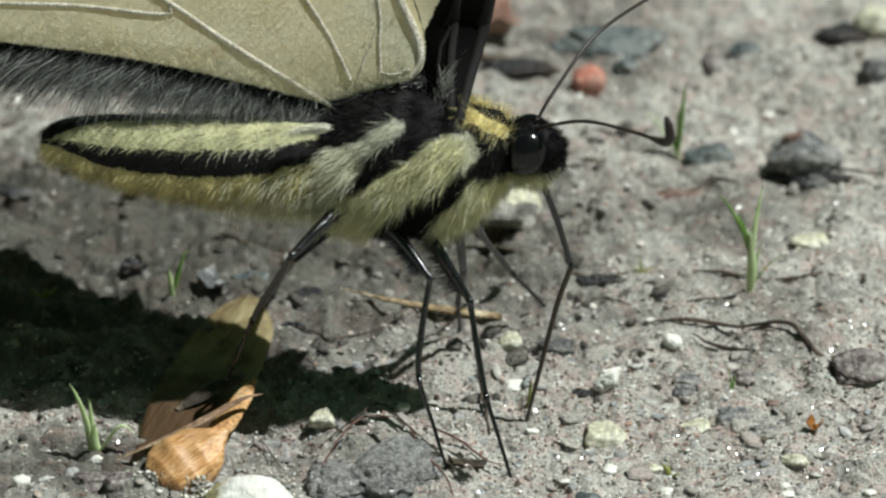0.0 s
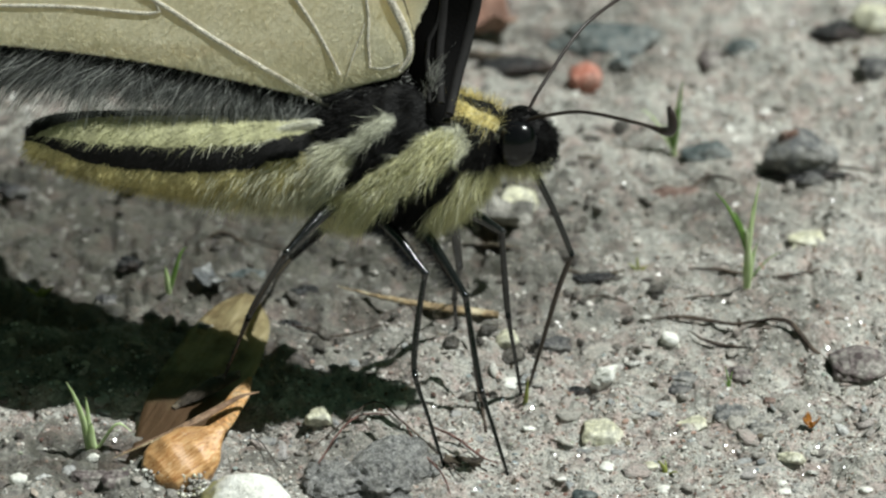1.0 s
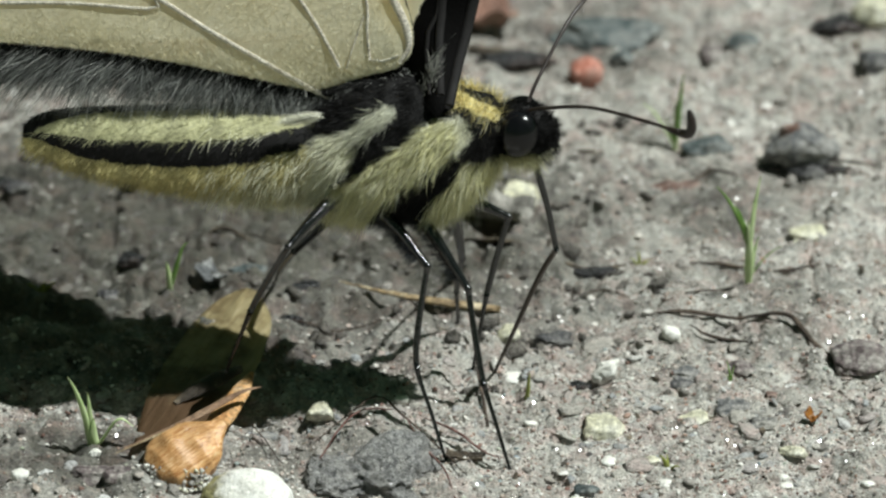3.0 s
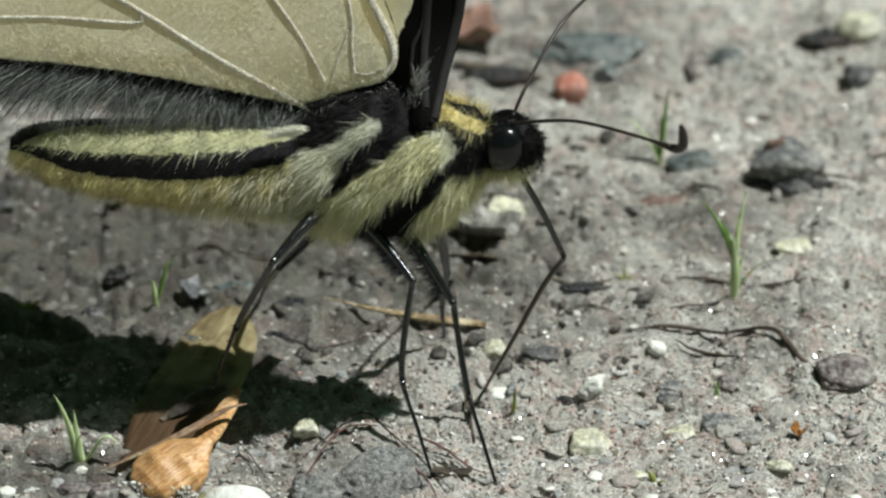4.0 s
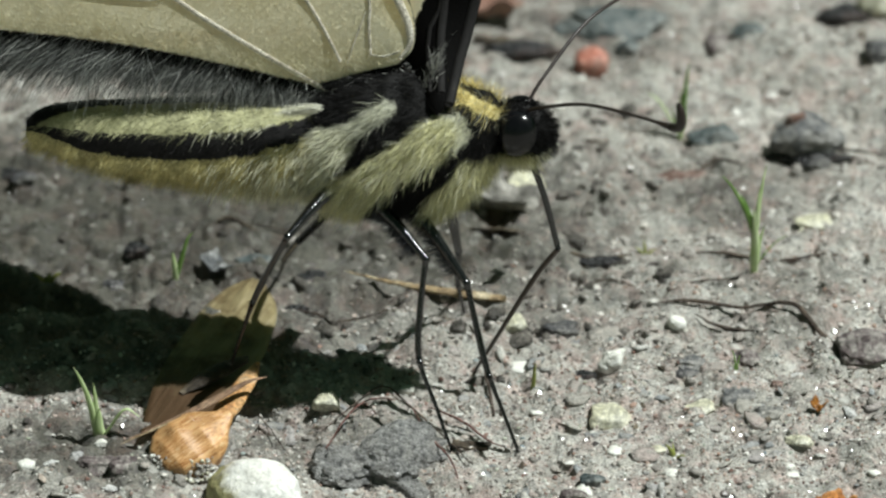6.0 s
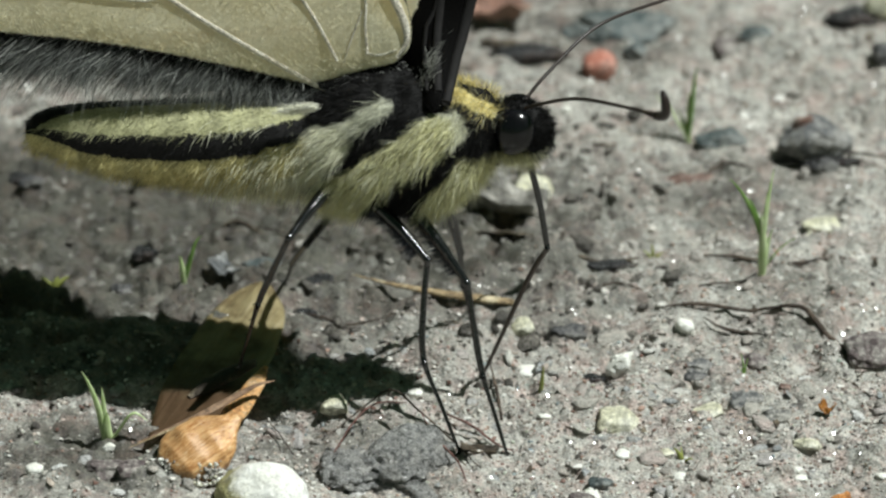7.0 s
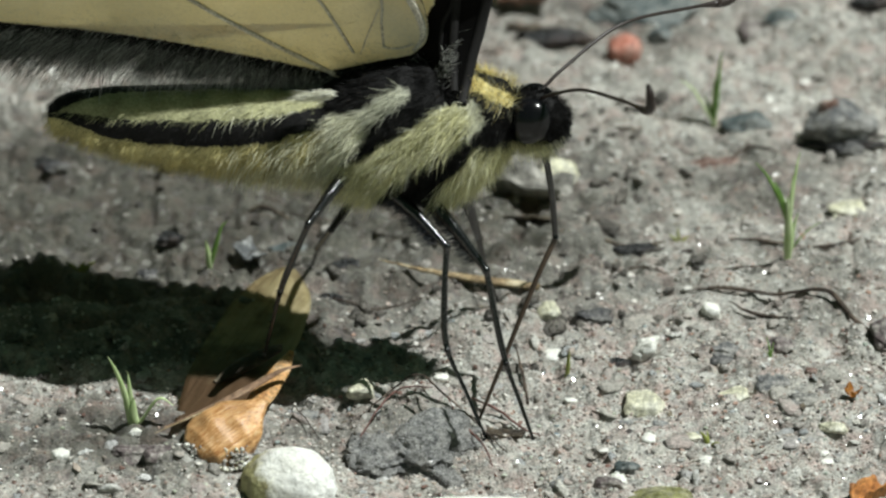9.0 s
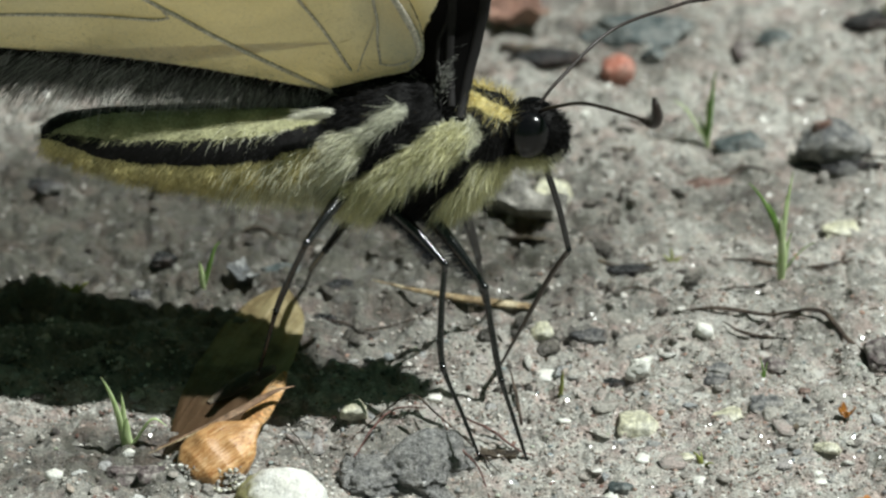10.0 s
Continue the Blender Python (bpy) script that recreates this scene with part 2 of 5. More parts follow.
def mossy_white():
    """White stone with an algae stain low on one flank."""
    m = mottled("stained_white_stone", [(0.66, 0.65, 0.58), (0.80, 0.79, 0.74), (0.88, 0.88, 0.85)], 500, (0.5, 0.8), 0.0001, 3000, dust=0.1, speckle=0.5)
    nt = m.node_tree
    b = nt.nodes["Principled BSDF"]
    old = b.inputs["Base Color"].links[0].from_socket
    axes = nt.nodes.new("ShaderNodeSeparateXYZ")
    nt.links.new(coords(nt), axes.inputs[0])
    side, low = add(nt, "Math"), add(nt, "Math")
    side.operation = low.operation = "MULTIPLY_ADD"
    nt.links.new(axes.outputs[0], side.inputs[0])
    side.inputs[1].default_value = -200.0
    nt.links.new(noise_tex(nt, 900, 5, 0.7), side.inputs[2])
    nt.links.new(axes.outputs[2], low.inputs[0])
    low.inputs[1].default_value = -170.0
    nt.links.new(side.outputs[0], low.inputs[2])
    stain = ramp(nt, low.outputs[0], [(0.42, (0, 0, 0)), (0.7, (0.9, 0.9, 0.9))])
    nt.links.new(mix(nt, stain, old, ramp(nt, noise_tex(nt, 1500, 4), [(0.35, (0.25, 0.22, 0.08)), (0.65, (0.46, 0.44, 0.17))])), b.inputs["Base Color"])
    return m


STONE["stained"] = mossy_white()
STRAW = mottled("dry_straw", [(0.11, 0.07, 0.035), (0.30, 0.22, 0.12), (0.60, 0.52, 0.36)], 900, (0.35, 0.65), 0.00005, 4000)
TWIG = mottled("dark_twig", [(0.02, 0.014, 0.011), (0.055, 0.038, 0.028), (0.15, 0.11, 0.08)], 900, (0.5, 0.85), 0.00008, 3500)


def husk_material():
    m, nt, b = nodes_of("seed_husk")
    mp = add(nt, "Mapping", Scale=(400.0, 8000.0, 8000.0))
    nt.links.new(coords(nt), mp.inputs["Vector"])
    fibre = add(nt, "TexNoise", Scale=1.0, Detail=5.0, Roughness=0.7)
    nt.links.new(mp.outputs[0], fibre.inputs["Vector"])
    c = ramp(nt, fibre.outputs["Fac"], [(0.3, (0.24, 0.10, 0.035)), (0.45, (0.46, 0.235, 0.09)), (0.57, (0.60, 0.36, 0.16)), (0.72, (0.80, 0.61, 0.38))])
    c = mix(nt, 1.0, c, ramp(nt, noise_tex(nt, 350, 4), [(0.3, (0.55, 0.5, 0.45)), (0.6, (1.1, 1.1, 1.1))]), "MULTIPLY")
    nt.links.new(c, b.inputs["Base Color"])
    nt.links.new(ramp(nt, fibre.outputs["Fac"], [(0.3, (0.22, 0.22, 0.22)), (0.7, (0.42, 0.42, 0.42))]), b.inputs["Roughness"])
    bump(nt, b, fibre.outputs["Fac"], 0.00005)
    return m


NUT = husk_material()


def paper_material():
    m, nt, b = nodes_of("seed_paper")
    mp = add(nt, "Mapping", Rotation=(0, 0, radians(70)), Scale=(1 / 160, 1 / 2600, 1 / 800))
    mp.vector_type = "TEXTURE"
    nt.links.new(coords(nt), mp.inputs["Vector"])
    fibre = add(nt, "TexNoise", Scale=1.0, Detail=4.0, Roughness=0.65)
    nt.links.new(mp.outputs[0], fibre.inputs["Vector"])
    c = ramp(nt, fibre.outputs["Fac"], [(0.36, (0.44, 0.37, 0.22)), (0.5, (0.56, 0.49, 0.30)), (0.66, (0.68, 0.60, 0.40))])
    c = mix(nt, 1.0, c, ramp(nt, noise_tex(nt, 300, 5), [(0.36, (0.42, 0.34, 0.28)), (0.5, (0.95, 0.93, 0.9)), (0.62, (1.05, 1.05, 1.05))]), "MULTIPLY")
    axes = nt.nodes.new("ShaderNodeSeparateXYZ")
    nt.links.new(coords(nt), axes.inputs[0])
    old = add(nt, "Math")
    old.operation = "MULTIPLY_ADD"
    old.inputs[1].default_value = 0.25
    nt.links.new(noise_tex(nt, 380, 5, 0.7), old.inputs[0])
    reach = add(nt, "Math")
    reach.operation = "MULTIPLY"
    reach.inputs[1].default_value = 42.0
    nt.links.new(axes.outputs[1], reach.inputs[0])
    nt.links.new(reach.outputs[0], old.inputs[2])
    c = mix(nt, ramp(nt, old.outputs[0], [(0.3, (0.95, 0.95, 0.95)), (0.45, (0, 0, 0))]), c, (0.17, 0.10, 0.06))
    nt.links.new(c, b.inputs["Base Color"])
    b.inputs["Roughness"].default_value = 0.3
    b.inputs["Specular IOR Level"].default_value = 0.7
    bump(nt, b, mix(nt, 0.5, fibre.outputs["Fac"], noise_tex(nt, 900, 4, 0.6)), 0.0003)
    tr, mx = add(nt, "BsdfTranslucent"), add(nt, "MixShader", Fac=0.5)
    nt.links.new(c, tr.inputs["Color"])
    nt.links.new(b.outputs[0], mx.inputs[1])
    nt.links.new(tr.outputs[0], mx.inputs[2])
    clear, both = add(nt, "BsdfTransparent", Color=(0.85, 0.78, 0.5, 1)), add(nt, "MixShader", Fac=0.25)
    nt.links.new(mx.outputs[0], both.inputs[1])
    nt.links.new(clear.outputs[0], both.inputs[2])
    nt.links.new(both.outputs[0], nt.nodes["Material Output"].inputs["Surface"])
    return m


SEED_WING = paper_material()
ROT = mottled("rotten_leaf", [(0.018, 0.014, 0.011), (0.06, 0.045, 0.03), (0.24, 0.20, 0.14)], 600, (0.4, 0.85), 0.00012, 2500)
GREEN = leaf_green("grass_green", (0.13, 0.25, 0.045), (0.28, 0.44, 0.12))
PALE_GREEN = leaf_green("pale_grass", (0.50, 0.64, 0.27), (0.74, 0.82, 0.54))
YELLOW_GREEN = leaf_green("yellow_grass", (0.22, 0.24, 0.05), (0.38, 0.41, 0.12))
AMBER = glossy("amber_seed_coat", (0.22, 0.09, 0.018), 0.25)


# ---- mesh helpers (all numbers in millimetres) ----
def part(name, bm, material, parent=None, label="", smooth=True):
    me = bpy.data.meshes.new(name)
    bm.to_mesh(me)
    bm.free()
    me.materials.append(material)
    if smooth:
        me.shade_smooth()
    me.transform(Matrix.Scale(MM, 4))
    ob = new(name, me)
    ob.parent = parent
    if label:
        tagged(ob, label)
    return ob


def mesh_part(name, verts, faces, material, parent=None, label="", smooth=True):
    me = bpy.data.meshes.new(name)
    me.from_pydata([tuple(v) for v in np.asarray(verts) * MM], [], faces)
    me.materials.append(material)
    if smooth:
        me.shade_smooth()
    ob = new(name, me)
    ob.parent = parent
    if label:
        tagged(ob, label)
    return ob


def set_tint(ob, colours):
    at = ob.data.attributes.new("tint", "FLOAT_COLOR", "POINT")
    at.data.foreach_set("color", np.hstack([np.asarray(colours, float), np.ones((len(colours), 1))]).ravel())
    return ob


def resample(points, n):
    """n points spaced evenly on a smooth curve through the given ones."""
    p = np.asarray(points, float)
    ext = np.vstack([2 * p[0] - p[1], p, 2 * p[-1] - p[-2]])
    out = []
    for i in range(1, len(ext) - 2):
        for s in np.linspace(0, 1, 12, endpoint=False):
            a, b, c, d = ext[i - 1:i + 3]
            out.append(0.5 * (2 * b + (c - a) * s + (2 * a - 5 * b + 4 * c - d) * s * s + (3 * b - a - 3 * c + d) * s ** 3))
    out = np.array(out + [p[-1]])
    far = np.r_[0, np.cumsum(np.linalg.norm(np.diff(out, axis=0), axis=1))]
    at = np.linspace(0, far[-1], n)
    return np.stack([np.interp(at, far, out[:, k]) for k in range(out.shape[1])], 1)


def tube(bm, points, radii, seg=8, flat=1.0):
    """A capped tube along a polyline; radii are spread evenly along it; flat squeezes it along its second axis."""
    pts = [Vector(p) for p in points]
    rr = np.interp(np.linspace(0, 1, len(pts)), np.linspace(0, 1, len(radii)), radii)
    side, rings = None, []
    for i, p in enumerate(pts):
        d = (pts[min(i + 1, len(pts) - 1)] - pts[max(i - 1, 0)]).normalized()
        side = (d.cross(Vector((0, 0, 1)) if abs(d.z) < 0.9 else Vector((0, 1, 0))) if side is None else side - d * side.dot(d)).normalized()
        up = side.cross(d)
        rings.append([bm.verts.new(p + (side * math.cos(a) + up * (math.sin(a) * flat)) * rr[i]) for a in (k * math.tau / seg for k in range(seg))])
    for a, b in zip(rings, rings[1:]):
        for k in range(seg):
            bm.faces.new((b[k], b[(k + 1) % seg], a[(k + 1) % seg], a[k]))
    bm.faces.new(rings[0][::-1])
    bm.faces.new(rings[-1])
    return bm


def loft(xs, cz, hz, hy, rings=40, seg=36, rough=0.0):
    """A body of oval sections along x: centre height, half height and half width at each x. Returns verts, faces, angles."""
    at = np.linspace(xs[0], xs[-1], rings)
    v, ang = [], []
    for i, x in enumerate(at):
        c, a, b = np.interp(x, xs, cz), np.interp(x, xs, hz), np.interp(x, xs, hy)
        for k in range(seg):
            th = k * math.tau / seg
            w = 1 + rough * noise.noise(Vector((x, math.cos(th) * 2, math.sin(th) * 2)))
            v.append((x, -b * math.cos(th) * w, c + a * math.sin(th) * w))
            ang.append(th)
    f = [((i + 1) * seg + k, (i + 1) * seg + (k + 1) % seg, i * seg + (k + 1) % seg, i * seg + k) for i in range(rings - 1) for k in range(seg)]
    f += [tuple(range(seg))[::-1], tuple(range((rings - 1) * seg, rings * seg))]
    return np.array(v), f, np.array(ang)


def hairs(name, roots, ways, lengths, widths, colours, material, parent, label="", droop=0.25):
    """Many fine tapered hairs in one mesh: each a bent blade of four corners and a tip."""
    rng = np.random.default_rng(len(roots))
    roots, ways = np.asarray(roots, float), np.asarray(ways, float)
    ways /= np.linalg.norm(ways, axis=1)[:, None]
    n = len(roots)
    side = np.cross(ways, rng.normal(size=(n, 3)))
    side /= np.linalg.norm(side, axis=1)[:, None]
    L, w = np.asarray(lengths)[:, None], np.asarray(widths)[:, None]
    bend = rng.normal(0, 0.12, (n, 3)) + np.array([0, 0, -droop])
    mid = roots + ways * L * 0.5 + bend * L * 0.18
    tip = roots + ways * L * 0.95 + bend * L * 0.6
    v = np.stack([roots - side * w / 2, roots + side * w / 2, mid + side * w * 0.4, mid - side * w * 0.4, tip], 1).reshape(-1, 3)
    k = np.arange(n) * 5
    f = [t for a in k.tolist() for t in ((a, a + 1, a + 2, a + 3), (a + 3, a + 2, a + 4))]
    ob = mesh_part(name, v, f, material, parent, label, False)
    set_tint(ob, np.repeat(np.asarray(colours, float), 5, 0))
    return tagged(ob, kind="stuff")


# ---- ground: one sheet, fine where the insect stands, out to the horizon ----
def lattice(x, y, cell, seed):
    """Smooth random values on a square lattice, -1 to 1."""
    rng = np.random.default_rng(seed)
    t = rng.uniform(-1, 1, (257, 257))
    u, v = x / cell + 1000.3, y / cell + 1000.7
    i, j = np.floor(u).astype(int), np.floor(v).astype(int)
    fu, fv = u - i, v - j
    fu, fv = fu * fu * (3 - 2 * fu), fv * fv * (3 - 2 * fv)
    g = lambda a, b: t[a % 257, b % 257]
    return (g(i, j) * (1 - fu) + g(i + 1, j) * fu) * (1 - fv) + (g(i, j + 1) * (1 - fu) + g(i + 1, j + 1) * fu) * fv


# hollows and clods: x, y, radius, height
LUMPS = [
    (-4.33, -3.22, 3.2, 0.5), (-10.4, 11.41, 3.0, 0.35), (4.07, 45.66, 3.4, -0.9), (-8.11, 13.38, 1.4, 0.35), (-8.72, 9.46, 1.2, 0.3),
    (2.57, 23.07, 2.4, -0.7), (9.24, 17.68, 1.6, -0.5), (24.54, 48.24, 2.2, -0.7), (-19.84, 16.02, 1.3, -0.4), (17.26, 5.91, 0.9, -0.5),
    (8.22, 4.83, 0.9, -0.4), (4.88, 16.35, 1.2, -0.3), (-13.52, 17.35, 1.8, 0.3), (-17.45, -6.92, 1.6, 0.4), (15.56, 16.02, 1.4, -0.3), (-4.77, 10.76, 1.4, -0.8), (-7.82, 11.67, 1.0, -0.7), (-6.9, 9.33, 1.0, -0.6), (4.01, 12.06, 0.9, -0.5),
]


# wet stains, and shade painted where the insect's shadow falls: x, y, half width, half depth, strength
DAMP_AND_SHADE = [(-5.51, 19.69, 17, 11, 1.15), (4.94, 23.41, 9, 9, 0.75), (-22.38, 21.37, 22, 13, 1.5), (-8.52, -3.22, 9, 4, 0.45), (-17.62, 8.94, 17, 5.5, 0.95), (-21.74, -3.84, 9, 5, 1.0), (12.44, 26.14, 10, 6, 0.6), (18.01, 8.81, 5, 3, 0.35), (18.52, 14.36, 6, 3, 0.5), (-24.01, 12.06, 10, 3, 1.3), (7.94, 46.03, 9, 8, 0.6)]


def damp_and_shade(x, y):
    d = np.zeros(np.shape(x))
    for sx, sy, rx, ry, k in DAMP_AND_SHADE:
        d = np.maximum(d, k * np.exp(-(((x - sx) / rx) ** 2 + ((y - sy) / ry) ** 2) ** 1.5))
    return d


def ground_height(x, y):
    """Millimetres above the mean at x, y in millimetres; level far off."""
    x, y = np.asarray(x, float), np.asarray(y, float)
    near = np.clip(1.6 - np.hypot(x, y - 15) / 90, 0, 1)
    h = 0.35 * lattice(x, y, 9.0, 1) + 0.42 * lattice(x, y, 3.6, 2) + 0.36 * lattice(x, y, 1.6, 3)
    r = lattice(x, y, 0.75, 4)
    h = h + 0.13 * np.abs(r) * np.sign(r) + 0.075 * lattice(x, y, 0.36, 5) + 0.035 * lattice(x, y, 0.2, 6)
    pits = np.clip(lattice(x, y, 1.1, 7) - 0.45, 0, 1)
    h = h - 0.5 * pits
    clods = np.clip(lattice(x, y, 1.7, 8) - 0.4, 0, 1)
    h = h + 0.75 * np.sqrt(clods) * (0.6 + 0.4 * lattice(x, y, 0.5, 9))
    seam = np.clip(1 - np.abs(lattice(x, y * 1.7, 2.7, 10)) / 0.1, 0, 1) * np.clip(2.5 * lattice(x, y, 4.2, 11), 0, 1)
    h = h - 0.5 * seam
    soft = np.clip(damp_and_shade(x, y), 0, 1)
    h = h + soft * (0.6 * lattice(x, y * 1.6, 2.1, 12) + 0.5 * np.abs(lattice(x, y * 1.4, 1.0, 13)))
    for lx, ly, lr, lh in LUMPS:
        h = h + lh * np.exp(-((x - lx) ** 2 + (y - ly) ** 2) / (lr * lr) * 1.6)
    return h * near


def ground():
    def spread(lo, hi, step):
        core = np.arange(lo, hi, step)
        out = np.geomspace(step, 30000, 42)
        return np.r_[lo - np.cumsum(out)[::-1], core, hi + np.cumsum(out)]
    xs, ys = spread(-31, 31, 0.13), spread(-14, 57, 0.15)
    X, Y = np.meshgrid(xs, ys)
    Z = ground_height(X, Y)
    v = np.stack([X, Y, Z], -1).reshape(-1, 3)
    nx, ny = len(xs), len(ys)
    idx = np.arange(nx * ny).reshape(ny, nx)
    f = np.stack([idx[:-1, :-1], idx[:-1, 1:], idx[1:, 1:], idx[1:, :-1]], -1).reshape(-1, 4)
    me = bpy.data.meshes.new("ground")
    me.vertices.add(len(v))
    me.vertices.foreach_set("co", (v * MM).ravel())
    me.loops.add(f.size)
    me.loops.foreach_set("vertex_index", f.ravel())
    me.polygons.add(len(f))
    me.polygons.foreach_set("loop_start", np.arange(len(f)) * 4)
    me.update(calc_edges=True)
    damp = damp_and_shade(X, Y)
    at = me.attributes.new("damp", "FLOAT", "POINT")
    at.data.foreach_set("value", damp.ravel())
    me.materials.append(MUD)
    me.shade_smooth()
    ob = new("ground", me)
    return tagged(ob, "damp grey-brown mud with grit and small hollows", "ground", kind="structure")


def gh(x, y):
    return float(ground_height(x, y))


ground()


def strewn(name, label, count, size, seed, material, detail, sink=0.3, tall=0.7, long=1.0, area=(-29, 29, -12.5, 52)):
    """Uncountable grains or crumbs lying on the ground, in one mesh."""
    rng = np.random.default_rng(seed)
    base = bmesh.new()
    if detail:
        bmesh.ops.create_icosphere(base, subdivisions=detail, radius=1)
    else:
        bmesh.ops.create_cube(base, size=1.5)
    bv = np.array([q.co for q in base.verts])
    base.verts.index_update()
    bf = np.array([[q.index for q in fc.verts] for fc in base.faces])
    base.free()
    px, py = rng.uniform(area[0], area[1], count), rng.uniform(area[2], area[3], count)
    dry = rng.random(count) > damp_and_shade(px, py) * (0.85 if size[0] < 0.25 else 0.4)
    px, py = px[dry], py[dry]
    n = len(px)
    s = size[0] * (size[1] / size[0]) ** (rng.random(n) ** 2.2)
    V = bv[None] * (1 + rng.uniform(-0.3, 0.3, (n, len(bv), 1)))
    V = V * (s[:, None] * rng.uniform(0.6, 1.25, (n, 3)) * np.array([long, 1 / long, tall]))[:, None, :] / 2
    a, b = rng.uniform(0, math.tau, n), rng.normal(0, 0.5, n)
    ca, sa, cb, sb = np.cos(a)[:, None], np.sin(a)[:, None], np.cos(b)[:, None], np.sin(b)[:, None]
    x, y, z = V[..., 0], V[..., 1] * cb - V[..., 2] * sb, V[..., 1] * sb + V[..., 2] * cb
    V = np.stack([x * ca - y * sa + px[:, None], x * sa + y * ca + py[:, None], z + (ground_height(px, py) + s * tall * (0.5 - sink))[:, None]], -1)
    F = (bf[None] + (np.arange(n) * len(bv))[:, None, None]).reshape(-1, bf.shape[1])
    ob = mesh_part(name, V.reshape(-1, 3), F.tolist(), material, None, label, detail > 1)
    return tagged(ob, category="ground litter", kind="stuff")


strewn("sand_grains", "fine pale and dark sand grains strewn over the mud", 62000, (0.06, 0.26), 11, GRAINS, 0)
strewn("grit", "coarse mixed grit pressed into the mud", 800, (0.2, 0.75), 12, GRAINS, 1, 0.4)
strewn("quartz_grit", "pale pinkish and greenish grit on the near mud", 5200, (0.09, 0.36), 15, QUARTZ, 1, 0.4, 0.7, 1.0, (-29, 29, -12.5, 9))


def gravel_material():
    m, nt, b = nodes_of("flat_gravel")
    geo = nt.nodes.new("ShaderNodeNewGeometry")
    c = ramp(nt, geo.outputs["Random Per Island"], [(0.0, (0.26, 0.26, 0.27)), (0.2, (0.44, 0.46, 0.47)), (0.4, (0.56, 0.46, 0.42)), (0.6, (0.52, 0.49, 0.44)), (0.8, (0.68, 0.65, 0.58)), (0.93, (0.78, 0.78, 0.77)), (1.0, (0.34, 0.22, 0.19))])
    fine = noise_tex(nt, 4000, 5, 0.75)
    c = mix(nt, 1.0, c, ramp(nt, fine, [(0.3, (0.55, 0.55, 0.54)), (0.5, (1, 1, 1)), (0.68, (1.3, 1.3, 1.28))]), "MULTIPLY")
    soil = ramp(nt, noise_tex(nt, 1300, 5, 0.7), [(0.45, (0, 0, 0)), (0.6, (0.75, 0.75, 0.75))])
    c = mix(nt, soil, c, (0.44, 0.42, 0.38))
    nt.links.new(c, b.inputs["Base Color"])
    nt.links.new(ramp(nt, fine, [(0.35, (0.15, 0.15, 0.15)), (0.65, (0.6, 0.6, 0.6))]), b.inputs["Roughness"])
    b.inputs["Specular IOR Level"].default_value = 0.7
    bump(nt, b, fine, 0.0003)
    return m


GRAVEL = gravel_material()
strewn("flat_gravel", "flat pink, grey and beige gravel bedded in mud", 640, (0.4, 1.6), 17, GRAVEL, 2, 0.66, 0.26, 1.15, (-29, 29, -12.5, 9))
strewn("mud_crumbs", "dark and grey mud crumbs lying on the ground", 420, (0.3, 1.0), 13, STONE["clod"], 2, 0.4, 0.6)
WET_SOIL = mottled("wet_soil", [(0.03, 0.026, 0.022), (0.085, 0.075, 0.064), (0.20, 0.18, 0.155)], 900, (0.12, 0.6), 0.00014, 2500, 0.7)
strewn("wet_crumbs", "dark wet soil crumbs on the damp mud", 520, (0.3, 1.5), 16, WET_SOIL, 2, 0.42, 0.55, 1.2, (-29, 13, 3, 36))
strewn("bark_flakes", "dark rotten bark and root flakes strewn on mud", 420, (0.25, 1.0), 14, ROT, 1, 0.35, 0.22, 1.7)


def stone(name, label, x, y, w, d, h, kind, seed, sink=0.3, lumpy=0.22, turn=0.0, group="", chips=9, peak=0.0):
    """A stone w x d x h, sunk by part of its height into the mud."""
    bm = bmesh.new()
    bmesh.ops.create_icosphere(bm, subdivisions=5 if w > 3.5 else 4 if w > 1.2 else 3, radius=1)
    cut = random.Random(seed)
    planes = [(Vector((cut.gauss(0, 1), cut.gauss(0, 1), cut.gauss(0, 1))).normalized(), cut.uniform(0.62, 0.92)) for _ in range(chips if lumpy > 0.13 else 0)]
    for q in bm.verts:
        for n_, far in planes:
            q.co -= n_ * max(0.0, q.co.dot(n_) - far) * 0.9
    for q in bm.verts:
        if q.co.z > 0:  # a ridge instead of a dome
            q.co.z *= 1 - peak * min(1.0, abs(q.co.x))
        k = 1 + lumpy * noise.noise(q.co * 1.3 + Vector((seed * 7.3, 0, 0))) + 0.35 * lumpy * noise.noise(q.co * 4 + Vector((0, seed * 3.1, 0)))
        k += 0.22 * lumpy * noise.noise(q.co * 9 + Vector((0, 0, seed))) + 0.12 * lumpy * noise.noise(q.co * 22 + Vector((seed, 0, 0)))
        q.co = Vector((math.copysign(abs(q.co.x) ** 0.85, q.co.x) * w / 2, math.copysign(abs(q.co.y) ** 0.85, q.co.y) * d / 2, q.co.z * h / 2)) * k
    ob = part(name, bm, STONE[kind])
    ob.matrix_world = pose(x * MM, y * MM, (gh(x, y) + h * (0.5 - sink)) * MM, 0, 0, turn)
    return tagged(ob, label, "stone", group)


